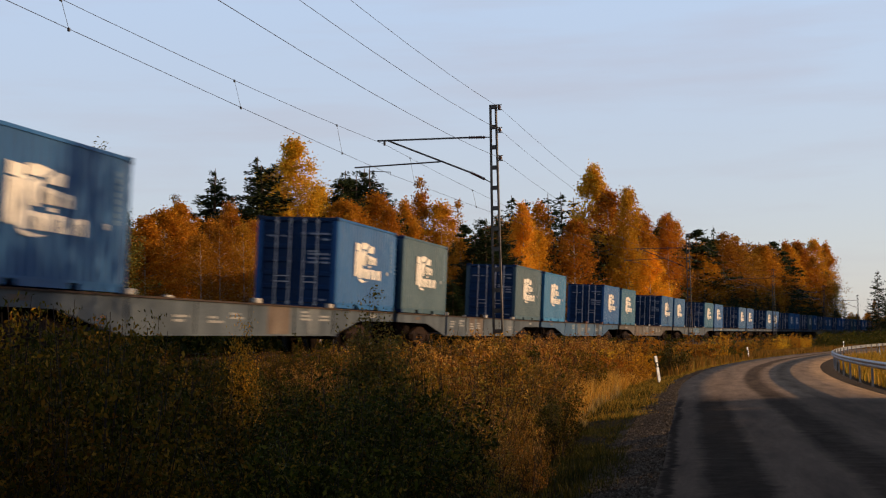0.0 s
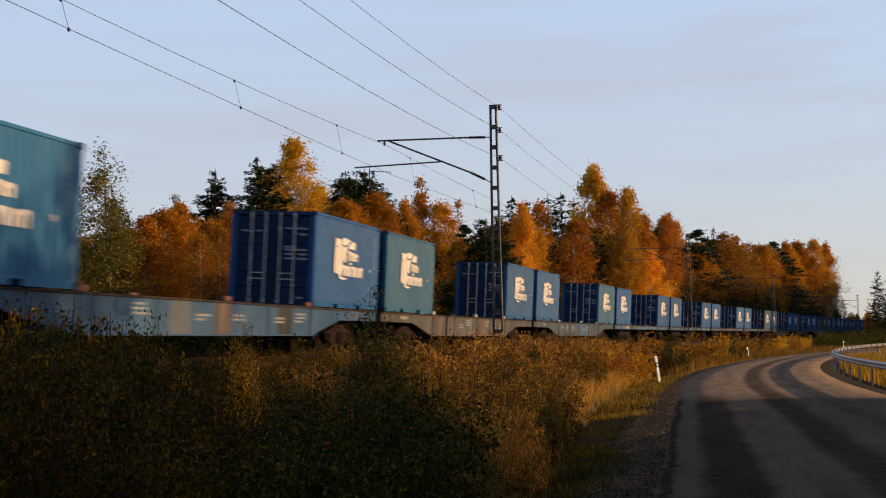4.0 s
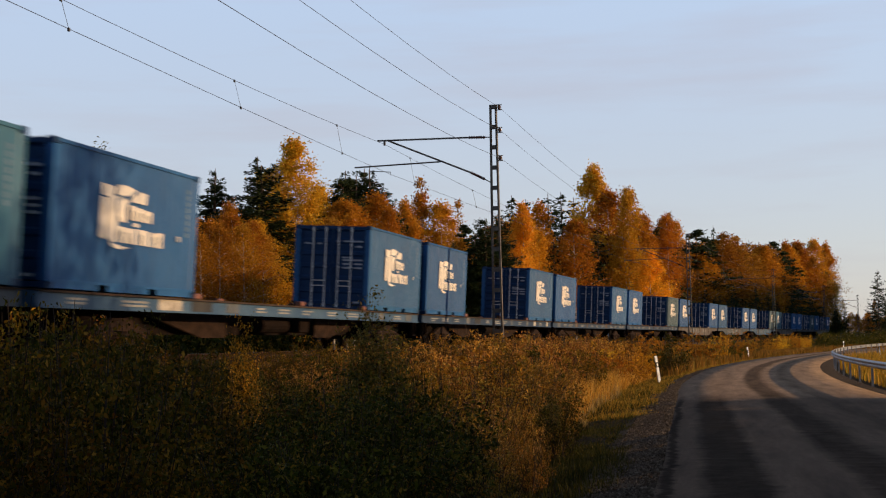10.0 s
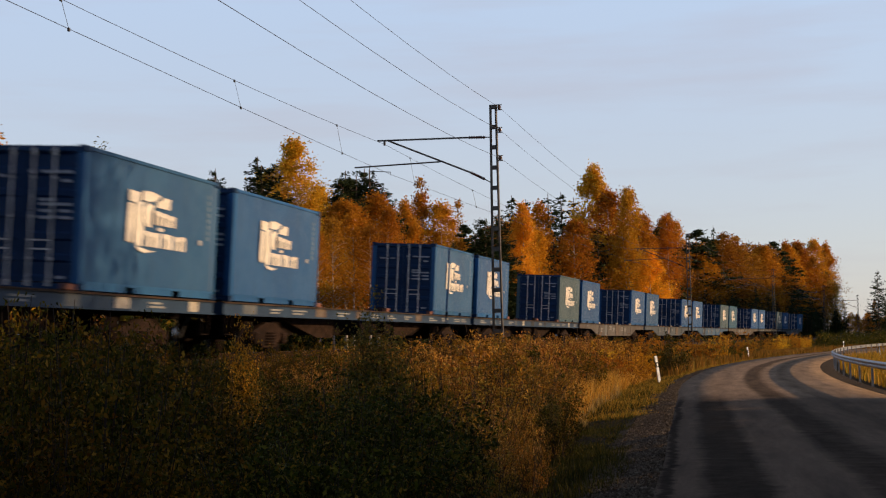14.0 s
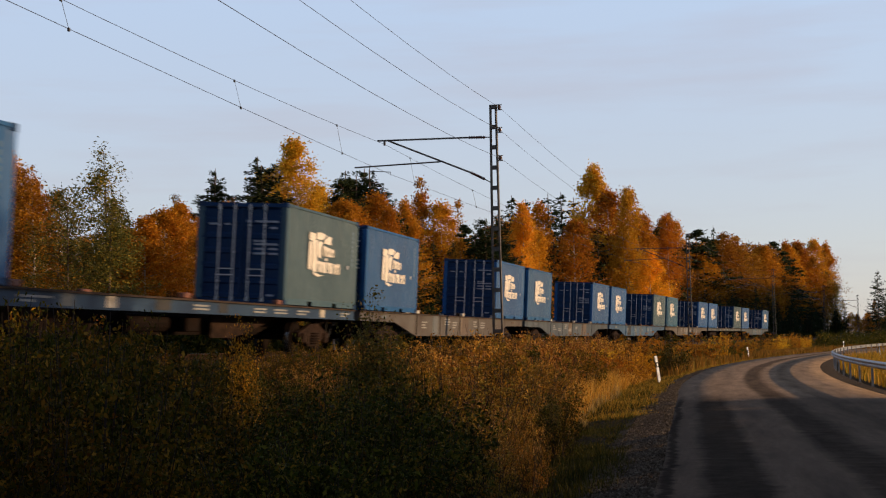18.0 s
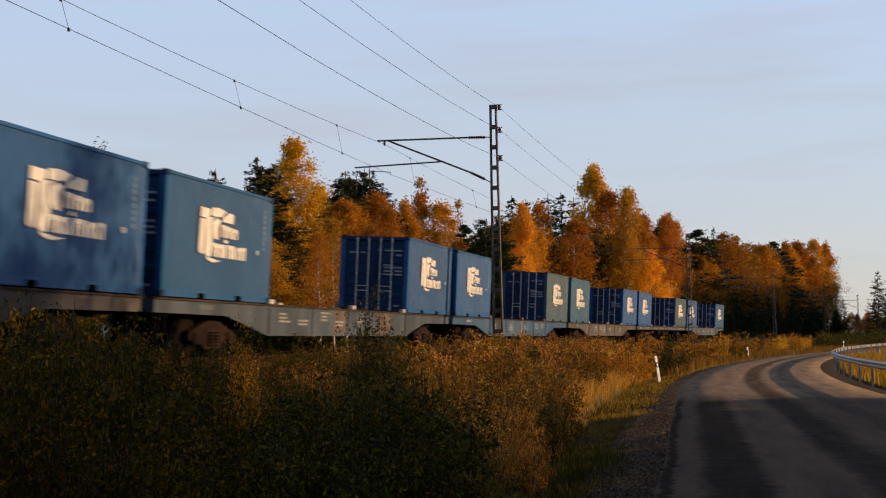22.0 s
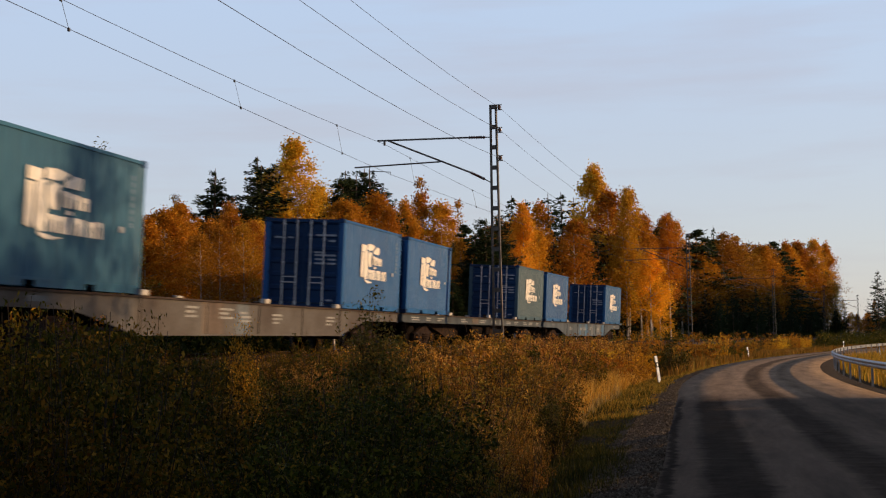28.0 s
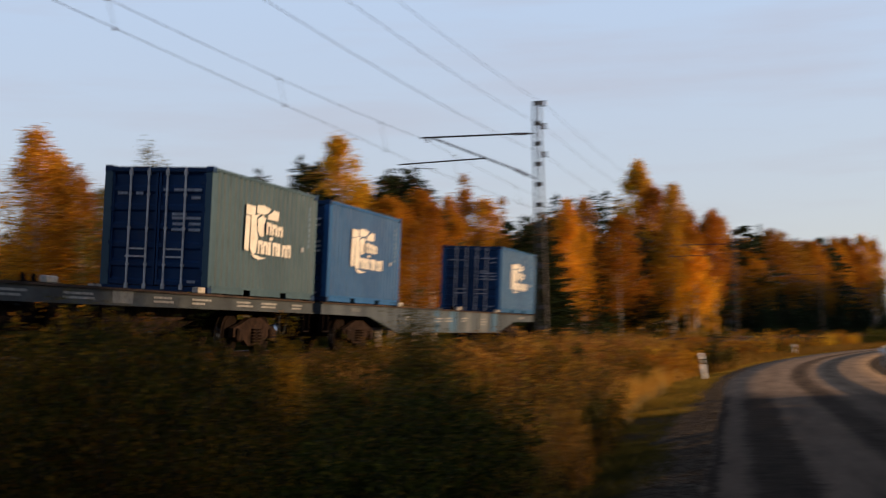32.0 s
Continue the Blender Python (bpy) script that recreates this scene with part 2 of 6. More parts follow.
SILL_MARK = surface("worn_white_lettering_bars", (0.14, 0.14, 0.14), (0.30, 0.29, 0.27), 9, 60, 0.6, bump=0.05)
SIDE_MARK = surface("faint_stencil_paint", (0.07, 0.12, 0.19), (0.12, 0.18, 0.25), 5, 60, 0.6, bump=0.05)
BLOCK_PALE = surface("chipped_cream_paint", (0.24, 0.21, 0.17), (0.44, 0.40, 0.34), 6, 30, 0.6)
BLOCK_RED = surface("chipped_red_paint", (0.08, 0.028, 0.018), (0.17, 0.062, 0.036), 6, 30, 0.6)
PANEL_GREY = surface("pale_grey_wagon_panel", (0.060, 0.070, 0.080), (0.115, 0.122, 0.128), 1.6, 14, 0.6, 0.0, 0.15, stretch=(1, 1, 0.4))
PANEL_RUST = surface("rust_brown_wagon_panel", (0.050, 0.030, 0.020), (0.120, 0.090, 0.068), 1.6, 14, 0.7, 0.0, 0.15, stretch=(1, 1, 0.4))
PANEL_BLUE = surface("repainted_blue_wagon_panel", (0.016, 0.060, 0.125), (0.045, 0.105, 0.175), 1.6, 14, 0.55, 0.0, 0.15, stretch=(1, 1, 0.4))
PANEL_DARK = surface("sooty_wagon_panel", (0.010, 0.011, 0.013), (0.032, 0.030, 0.029), 1.6, 14, 0.7, 0.0, 0.15, stretch=(1, 1, 0.4))
WHITE_PLASTIC = surface("white_plastic", (0.72, 0.71, 0.68), (0.82, 0.81, 0.78), 4, 30, 0.45, bump=0.05)
BLACK_PLASTIC = surface("black_reflector_band", (0.015, 0.015, 0.016), (0.03, 0.03, 0.03), 4, 30, 0.4)
BIRCH_BARK = surface("birch_bark", (0.11, 0.085, 0.062), (0.52, 0.46, 0.39), 3.0, 20, 0.8, bump=0.3, stretch=(1, 1, 2.6), lo=0.36, hi=0.5)
DARK_BARK = surface("dark_bark", (0.05, 0.036, 0.026), (0.14, 0.09, 0.06), 2.2, 18, 0.9, bump=0.6, stretch=(1, 1, 0.3))
PINE_BARK = surface("pine_bark", (0.12, 0.06, 0.035), (0.30, 0.15, 0.08), 2.2, 18, 0.9, bump=0.6, stretch=(1, 1, 0.4))
TWIG = surface("thin_brown_stems", (0.014, 0.008, 0.004), (0.050, 0.028, 0.014), 5, 30, 0.85)
LEAF_ORANGE = leafy("orange_birch_leaves", [(0.0, (0.30, 0.084, 0.008)), (0.4, (0.51, 0.172, 0.012)), (0.8, (0.64, 0.25, 0.018)), (1.0, (0.30, 0.15, 0.025))])
LEAF_FLAME = leafy("bright_orange_leaves", [(0.0, (0.50, 0.15, 0.012)), (0.5, (0.70, 0.25, 0.018)), (1.0, (0.78, 0.34, 0.026))])
LEAF_YELLOW = leafy("yellow_birch_leaves", [(0.0, (0.46, 0.19, 0.014)), (0.5, (0.68, 0.32, 0.020)), (0.85, (0.76, 0.41, 0.030)), (1.0, (0.32, 0.23, 0.035))])
LEAF_RUST = leafy("rusty_brown_leaves", [(0.0, (0.17, 0.058, 0.008)), (0.5, (0.34, 0.120, 0.012)), (1.0, (0.46, 0.195, 0.022))])
LEAF_OLIVE = leafy("olive_turning_leaves", [(0.0, (0.055, 0.06, 0.016)), (0.5, (0.12, 0.105, 0.025)), (0.85, (0.22, 0.14, 0.03)), (1.0, (0.34, 0.19, 0.03))])
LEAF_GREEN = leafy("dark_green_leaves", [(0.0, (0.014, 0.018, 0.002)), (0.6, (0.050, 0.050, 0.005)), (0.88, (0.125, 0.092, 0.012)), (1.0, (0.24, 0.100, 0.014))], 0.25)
NEEDLE = leafy("spruce_needles", [(0.0, (0.008, 0.015, 0.006)), (0.6, (0.022, 0.033, 0.011)), (1.0, (0.055, 0.06, 0.018))], 0.12)
NEEDLE_PINE = leafy("pine_needles", [(0.0, (0.013, 0.022, 0.008)), (0.6, (0.035, 0.048, 0.016)), (1.0, (0.08, 0.08, 0.024))], 0.15)
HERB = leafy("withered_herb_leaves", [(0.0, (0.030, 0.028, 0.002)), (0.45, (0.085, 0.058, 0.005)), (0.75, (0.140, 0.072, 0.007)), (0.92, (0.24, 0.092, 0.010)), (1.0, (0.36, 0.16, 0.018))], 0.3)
HERB2 = leafy("brown_herb_leaves", [(0.0, (0.09, 0.054, 0.009)), (0.5, (0.22, 0.105, 0.017)), (0.85, (0.42, 0.180, 0.026)), (1.0, (0.18, 0.16, 0.030))], 0.3)
STRAW = leafy("dry_straw", [(0.0, (0.12, 0.075, 0.026)), (0.5, (0.25, 0.150, 0.052)), (1.0, (0.42, 0.265, 0.11))], 0.3)
PALE_STALK = leafy("bleached_straw", [(0.0, (0.30, 0.24, 0.14)), (1.0, (0.50, 0.42, 0.27))], 0.2)
REDSTALK = leafy("russet_stalks", [(0.0, (0.17, 0.066, 0.014)), (0.5, (0.40, 0.150, 0.028)), (0.85, (0.54, 0.235, 0.045)), (0.95, (0.58, 0.30, 0.09)), (1.0, (0.17, 0.18, 0.035))], 0.3)
TURF = leafy("dark_green_grass", [(0.0, (0.017, 0.020, 0.003)), (0.6, (0.038, 0.036, 0.006)), (1.0, (0.10, 0.062, 0.013))], 0.25)
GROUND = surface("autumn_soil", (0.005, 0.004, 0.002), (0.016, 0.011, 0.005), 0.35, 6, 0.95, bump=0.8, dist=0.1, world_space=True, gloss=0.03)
GRAVEL = surface("grey_gravel", (0.034, 0.024, 0.015), (0.095, 0.066, 0.040), 3.4, 26, 0.95, bump=1.0, dist=0.03, world_space=True, gloss=0.03)

# ---- plan: the railway line and the road ----
CANT = math.degrees(0.0618)  # the track leans into its bend
WAGON, CONTAINER, GAP = 25.748, 6.058, 0.881
_s = np.arange(-120.0, 620.0, 1.0)
_k = np.interp(_s, [0, 40, 80, 120, 170, 230, 300, 380, 460], [0.00112, 0.0011, 0.00115, 0.00091, 0.00048, 0.00014, 0.00022, 0.00049, 0.00049])
_th = np.cumsum(_k)
_th -= _th[120]
_tx, _ty = np.cumsum(np.sin(_th)), np.cumsum(np.cos(_th))
_tx, _ty = _tx - _tx[120] - 12.33, _ty - _ty[120]
DECK = 1.32           # loading level above the rails
RAIL_Z = 2.623 - DECK


def on_track(s):
    """Place and heading (radians to the right of +Y) of the line at s metres."""
    return float(np.interp(s, _s, _tx)), float(np.interp(s, _s, _ty)), float(np.interp(s, _s, _th))


def beside(s, q, z=0.0):
    """A point q metres to the right of the track's centre."""
    x, y, th = on_track(s)
    return Vector((x + q * math.cos(th), y - q * math.sin(th), z))


def riding(s, up=0.0):
    """Pose of something that stands on the track, up metres over the rails; the lean turns about the loading level."""
    x, y, th = on_track(s)
    m = pose(x, y, RAIL_Z + DECK, 0, CANT, -math.degrees(th))
    return m @ Matrix.Translation((0, 0, up - DECK))


def ahead(t):
    """Metres that the train has gone at t seconds: it slows down."""
    return (((((-4.143120e-06) * t + 0.000291166) * t - 0.004798052) * t - 0.1032808) * t + 13.82226) * t - 0.008903449


def road_left(y):
    return -0.42 - 0.014 * (min(max(y, 0), 40) - 12.7) + (max(y - 40, 0) ** 2) / 660


ROAD_W = 5.0


def track_q(x, y):
    """Distance to the right of the track's centre, by arrays."""
    xx = np.interp(y, _ty, _tx)
    th = np.interp(y, _ty, _th)
    return (x - xx) * np.cos(th)


def ground_z(x, y):
    """Height of the ground, by arrays: verge, ditch, railway bank and the woods' floor."""
    x, y = np.asarray(x, dtype=float), np.asarray(y, dtype=float)
    yc = np.clip(y, 0, 40)
    left = -0.42 - 0.014 * (yc - 12.7) + np.maximum(np.minimum(y, 400) - 40, 0) ** 2 / 660
    e = left - x
    verge = np.interp(e, [-ROAD_W - 9, -ROAD_W - 3, -ROAD_W - 0.9, -ROAD_W, 0, 0.75, 2.4, 4.0, 6.0], [-0.5, -0.45, -0.10, -0.10, -0.12, -0.13, -0.30, -0.45, -0.40])
    q = track_q(x, y)
    bank = np.interp(q, [-60, -14, -7.5, -4.8, -2.6, 2.6, 4.2, 6.5, 9], [0.2, 0.0, -0.1, 0.15, RAIL_Z - 0.62, RAIL_Z - 0.62, 0.2, -0.42, -2])
    return np.where(q < 6.5, np.maximum(bank, np.where(q > 0, verge, -9)), verge)


def lie(x, y, sink=0.03):
    return float(ground_z(x, y)) - sink

# ---- ground, road, railway line ----
def sheet(name, xs, ys, zf, material, kind="structure", label="", category=""):
    gx, gy = np.meshgrid(xs, ys)
    v = np.stack([gx.ravel(), gy.ravel(), zf(gx, gy).ravel()], axis=1)
    nx, ny = len(xs), len(ys)
    i = (np.arange(ny - 1)[:, None] * nx + np.arange(nx - 1)[None, :]).ravel()
    loops = np.stack([i, i + 1, i + nx + 1, i + nx], axis=1).ravel()
    mesh = from_polys(name, v, np.full(len(i), 4), loops)
    mesh.shade_smooth()
    return tagged(obj(name, mesh, material), label, category, "", kind)


def spaced(*runs):
    return np.unique(np.concatenate([np.arange(a, b, d) for a, b, d in runs]).round(3))


def rough_ground(x, y):
    z = ground_z(x, y)
    near = np.clip((60 - np.hypot(x, y)) / 40, 0, 1)
    lump = 0.05 * np.sin(x * 1.9 + 0.6 * np.sin(y * 1.1)) * np.cos(y * 1.4 + x * 0.4)
    off = np.clip((-0.42 - 0.014 * (np.clip(y, 0, 40) - 12.7) + np.maximum(y - 40, 0) ** 2 / 660 - x - 1.0), 0, 1)
    return z + lump * near * off


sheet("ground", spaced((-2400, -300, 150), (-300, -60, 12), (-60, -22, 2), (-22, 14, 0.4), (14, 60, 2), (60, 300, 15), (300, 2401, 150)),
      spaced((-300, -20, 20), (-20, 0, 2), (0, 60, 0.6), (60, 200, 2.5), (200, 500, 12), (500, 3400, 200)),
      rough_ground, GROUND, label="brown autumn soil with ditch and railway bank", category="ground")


def ribbon(name, centre, offsets, stations, material, zs, label="", category="", kind="structure", parent=None):
    """A strip along a line: offsets across it, heights zs for the offsets."""
    v, nx = [], len(offsets)
    for s in stations:
        for o, z in zip(offsets, zs):
            p = centre(s, o)
            v.append((p[0], p[1], p[2] + z if len(p) > 2 else z))
    ny = len(stations)
    i = (np.arange(ny - 1)[:, None] * nx + np.arange(nx - 1)[None, :]).ravel()
    loops = np.stack([i, i + 1, i + nx + 1, i + nx], axis=1).ravel()
    mesh = from_polys(name, v, np.full(len(i), 4), loops)
    return tagged(obj(name, mesh, material, parent), label, category, "", kind)


def asphalt():
    m, n, l, b = nodes_of("worn_patched_asphalt", 0.95)
    b.inputs["Specular IOR Level"].default_value = 0.02
    grain = noise_at(n, l, 60, 3, world_space=True)
    blot = noise_at(n, l, 0.9, 6, (2.4, 0.32, 1), 0.68, world_space=True)
    uv = n.new("ShaderNodeAttribute")
    uv.attribute_name = "across"
    torn = noise_at(n, l, 1.6, 8, (0.45, 1.7, 1), 0.78, world_space=True)
    drift = noise_at(n, l, 0.16, 3, world_space=True)
    wob = uv.outputs["Fac"]
    for src, amount in ((torn, 0.075), (drift, 0.05)):
        add = n.new("ShaderNodeMath")
        add.operation = "MULTIPLY_ADD"
        l.new(src, add.inputs[0])
        add.inputs[1].default_value = amount
        l.new(wob, add.inputs[2])
        wob = add.outputs["Value"]
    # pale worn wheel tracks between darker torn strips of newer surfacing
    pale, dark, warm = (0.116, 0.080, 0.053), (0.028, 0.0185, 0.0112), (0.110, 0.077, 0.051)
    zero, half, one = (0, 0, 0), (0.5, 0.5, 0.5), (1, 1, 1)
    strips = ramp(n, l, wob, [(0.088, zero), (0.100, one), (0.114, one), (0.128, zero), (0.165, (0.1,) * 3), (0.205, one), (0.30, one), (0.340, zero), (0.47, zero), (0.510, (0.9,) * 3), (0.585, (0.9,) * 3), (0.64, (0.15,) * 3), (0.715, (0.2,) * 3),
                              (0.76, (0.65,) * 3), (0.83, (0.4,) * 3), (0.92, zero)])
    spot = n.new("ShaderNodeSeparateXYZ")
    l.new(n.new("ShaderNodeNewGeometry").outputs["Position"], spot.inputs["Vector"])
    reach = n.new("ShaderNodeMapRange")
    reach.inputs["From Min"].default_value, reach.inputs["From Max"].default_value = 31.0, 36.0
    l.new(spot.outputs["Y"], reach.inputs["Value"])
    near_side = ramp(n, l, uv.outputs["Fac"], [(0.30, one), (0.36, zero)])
    # the strip by the near edge fades out where the painted sunlight begins
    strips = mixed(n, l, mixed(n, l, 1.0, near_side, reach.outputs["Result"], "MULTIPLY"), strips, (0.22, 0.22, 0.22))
    scuff = noise_at(n, l, 2.4, 9, (0.8, 1.8, 1), 0.82, world_space=True)
    broken = n.new("ShaderNodeMath")
    broken.operation = "MULTIPLY_ADD"
    l.new(scuff, broken.inputs[0])
    broken.inputs[1].default_value = 0.60
    weaker = n.new("ShaderNodeMath")
    weaker.operation = "MULTIPLY"
    l.new(strips, weaker.inputs[0])
    weaker.inputs[1].default_value = 0.40
    l.new(weaker.outputs["Value"], broken.inputs[2])
    worn = ramp(n, l, broken.outputs["Value"], [(0.34, zero), (0.72, one)])
    far_side = ramp(n, l, uv.outputs["Fac"], [(0.60, zero), (0.95, one)])
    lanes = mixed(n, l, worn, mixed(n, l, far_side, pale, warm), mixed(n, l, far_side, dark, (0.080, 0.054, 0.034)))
    # sunlight on the stretch beyond is painted in: its colour is about doubled
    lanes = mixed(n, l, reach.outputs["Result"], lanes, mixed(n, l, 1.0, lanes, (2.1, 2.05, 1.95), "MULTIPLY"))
    blotch = ramp(n, l, blot, [(0.30, (0.62, 0.62, 0.62)), (0.70, (1.35, 1.33, 1.30))])
    col = mixed(n, l, 1.0, lanes, blotch, "MULTIPLY")
    col = mixed(n, l, 1.0, col, ramp(n, l, grain, [(0.3, (0.7, 0.7, 0.7)), (0.7, (1.3, 1.3, 1.3))]), "MULTIPLY")
    l.new(col, b.inputs["Base Color"])
    bumped(n, l, b, grain, 0.5, 0.01)
    return m


def road_point(y, o):
    slope = 0.0 if y < 40 else (y - 40) / 330
    k = math.cos(math.atan(slope))
    return road_left(y) + o * k, y - o * math.sin(math.atan(slope))


ROAD_Y = spaced((-60, 0, 6), (0, 45, 0.5), (45, 60, 1.5), (60, 221, 2.5))
road_cross = [-0.18, -0.13, 0.8, 1.7, 2.5, 3.3, 4.2, 4.95, 5.0]
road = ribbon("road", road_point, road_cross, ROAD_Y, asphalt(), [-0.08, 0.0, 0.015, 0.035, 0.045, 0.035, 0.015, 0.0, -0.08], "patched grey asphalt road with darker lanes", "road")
for k, y in enumerate(ROAD_Y):
    for j in (0, 1):
        road.data.vertices[k * len(road_cross) + j].co.x += 0.02 * math.sin(y * 0.8 + 0.9 * math.sin(y * 0.47)) + 0.006 * math.sin(y * 3.7 + 1.3 * math.sin(y * 1.9))
att = road.data.attributes.new("across", "FLOAT", "POINT")
att.data.foreach_set("value", np.tile(np.array(road_cross, dtype=np.float32) / 5.0 + 0.055, len(ROAD_Y)))
for offs, zs in (([-1.15, -0.82, -0.52, -0.3, -0.135], [-0.185, -0.105, -0.06, -0.024, -0.006]), ([4.955, 5.2, 5.4, 5.6, 5.9], [-0.006, -0.02, -0.05, -0.085, -0.15])):
    ribbon("gravel_shoulder", road_point, offs, ROAD_Y, GRAVEL, zs,
           "loose grey gravel along the road edge", "road shoulder")

TRACK_S = spaced((-110, 0, 10), (0, 400, 4), (400, 561, 20))


def leaning(s, o):
    p = riding(s) @ Vector((o, 0, 0))
    return p.x, p.y, p.z


ribbon("ballast_bed", leaning, [-3.1, -1.75, 1.75, 3.1], TRACK_S, BALLAST, [-0.95, -0.24, -0.24, -0.95], "crushed stone ballast under the rails, coloured near black as if in shade", "ballast")
rails = thing("railway_track", None, "steel rails on concrete sleepers in ballast", "railway track", kind="structure")
for side in (-0.79, 0.79):
    o = [side - 0.075, side - 0.075, side - 0.012, side - 0.012, side - 0.036, side - 0.036, side + 0.036, side + 0.036, side + 0.012, side + 0.012, side + 0.075, side + 0.075]
    z = [-0.19, -0.17, -0.15, -0.05, -0.04, -0.004, -0.004, -0.04, -0.05, -0.15, -0.17, -0.19]
    rail = ribbon("rail", leaning, o, TRACK_S, RAIL_STEEL, z, kind="", parent=rails)
    ribbon("rail_head", leaning, [side - 0.034, side + 0.034], TRACK_S, RAIL_HEAD, [0.0, 0.0], kind="", parent=rail)
sleeper_mesh = bpy.data.meshes.new("sleeper")
bm = boxes((-1.3, 1.3, -0.13, 0.13, -0.40, -0.195), bevel=0.02)
bm.to_mesh(sleeper_mesh)
bm.free()
sleeper_mesh.materials.append(SLEEPER)
for k in range(150):
    obj("sleeper", sleeper_mesh, None, rails, m=riding(12 + k * 0.61))

# ---- overhead line ----
MAST_S = [-16.9, 49.8, 117.4, 185.0, 252.0, 319.0, 386.0]
MAST_Q = 3.07


def swinging(bm, pts, r, n=5):
    """A round wire through all the points, in one piece."""
    rings = []
    for k, p in enumerate(pts):
        way = (pts[min(k + 1, len(pts) - 1)] - pts[max(k - 1, 0)]).to_track_quat("Z", "Y").to_matrix()
        rings.append([bm.verts.new(p + way @ Vector((r * math.cos(j * math.tau / n), r * math.sin(j * math.tau / n), 0))) for j in range(n)])
    for a, b in zip(rings, rings[1:]):
        for j in range(n):
            bm.faces.new((a[j], a[(j + 1) % n], b[(j + 1) % n], b[j]))
    return bm


def insulator(a, b, parent, radius=0.065):
    a, b = Vector(a), Vector(b)
    bm = bmesh.new()
    tube(bm, a, b, 0.028, n=6)
    for k in range(7):
        c = a.lerp(b, (k + 0.7) / 8.0)
        tube(bm, c, c + (b - a).normalized() * 0.06, radius, radius * 0.7, 10)
    return part("insulator", bm, INSULATOR, parent, "brown ribbed porcelain insulator")


def catenary_mast(s):
    """Lattice mast with hinged arms over the track; local x is to the right of the line, away from it."""
    x, y, th = on_track(s)
    c = beside(s, MAST_Q)
    z0 = lie(c.x, c.y, 0.15)
    ob = thing("catenary_mast", pose(c.x, c.y, z0, 0, 0, -math.degrees(th)), "grey lattice steel railway mast with bracket arms", "catenary mast", "masts along the railway")
    top = 10.6 - z0
    part("footing", boxes((-0.45, 0.45, -0.4, 0.4, -0.4, 0.28), bevel=0.04), SLEEPER, ob, "concrete footing")
    for k in (-1, 1):
        bm = bmesh.new()
        for y0, y1, w in ((-0.09, 0.09, 0.02), (-0.09, -0.07, 0.06), (0.07, 0.09, 0.06)):
            vs = box(bm, -w / 2, w / 2, y0, y1, 0, 1).verts[-8:]
            for v in vs:
                off = (0.20 if v.co.z < 0.5 else 0.125) * k
                v.co = Vector((v.co.x + off - (w - 0.02) / 2 * k, v.co.y, 0.1 + v.co.z * (top - 0.1)))
        part("mast_leg", bm, MAST_STEEL, ob)
    n = 12
    for k in range(n):
        z = top - 0.07 - k * (top - 0.8) / n
        w = 0.20 - 0.075 * z / top
        for yy in (-0.085, 0.085):
            part("batten_plate", boxes((-w, w, yy - 0.006, yy + 0.006, z - 0.075, z + 0.075)), MAST_STEEL, ob)

    def at(q, z):
        return Vector((q - MAST_Q, 0, z - z0))
    # arms, all in the plane across the track
    bm = tube(bmesh.new(), at(-1.61, 9.48), at(2.05, 9.40), 0.035, n=8)
    part("top_tube", bm, MAST_STEEL, ob)
    insulator(at(2.02, 9.40), at(2.78, 9.37), ob)
    part("fork", tube(bmesh.new(), at(2.72, 9.37), at(2.95, 9.36), 0.022, n=6), MAST_STEEL, ob)
    part("bracket_tube", tube(bmesh.new(), at(-1.17, 9.46), at(2.14, 8.03), 0.035, n=8), MAST_STEEL, ob)
    insulator(at(2.10, 8.05), at(2.72, 7.73), ob)
    part("fork", tube(bmesh.new(), at(2.68, 7.75), at(2.93, 7.60), 0.022, n=6), MAST_STEEL, ob)
    part("registration_arm", tube(bmesh.new(), at(-2.56, 8.47), at(0.95, 8.52), 0.03, n=8), MAST_STEEL, ob)
    bm = tube(bmesh.new(), at(-1.95, 8.46), at(-1.95, 8.28), 0.012, n=5)
    tube(bm, at(-1.95, 8.30), at(-1.10, 8.22), 0.016, n=6)
    tube(bm, at(-1.10, 8.22), at(-1.10, 8.10), 0.012, n=5)
    part("steady_arm", bm, MAST_STEEL, ob)
    part("wire_clamp", boxes((-1.36 - MAST_Q, -1.28 - MAST_Q, -0.04, 0.04, 9.28 - z0, 9.50 - z0), bevel=0.01), MAST_STEEL, ob)
    for z in (10.5, 9.62, 8.53):
        bm = bmesh.new()
        h = z - z0
        extrude_yz(bm, [(0.10, h - 0.11), (0.34, h - 0.11), (0.34, h - 0.08), (0.14, h - 0.08), (0.14, h + 0.08), (0.34, h + 0.08), (0.34, h + 0.11), (0.10, h + 0.11)], -0.03, 0.03)
        for v in bm.verts:
            v.co.x, v.co.y = v.co.y, v.co.x
        bk = part("feeder_bracket", bm, MAST_STEEL, ob)
        bm = tube(bmesh.new(), (0.24, 0, z - z0 - 0.08), (0.24, 0, z - z0 + 0.08), 0.05, n=10)
        tube(bm, (0.24, 0, z - z0 - 0.03), (0.24, 0, z - z0 + 0.03), 0.075, n=10)
        part("spool_insulator", bm, INSULATOR, bk)
    return ob


for s in MAST_S:
    catenary_mast(s)


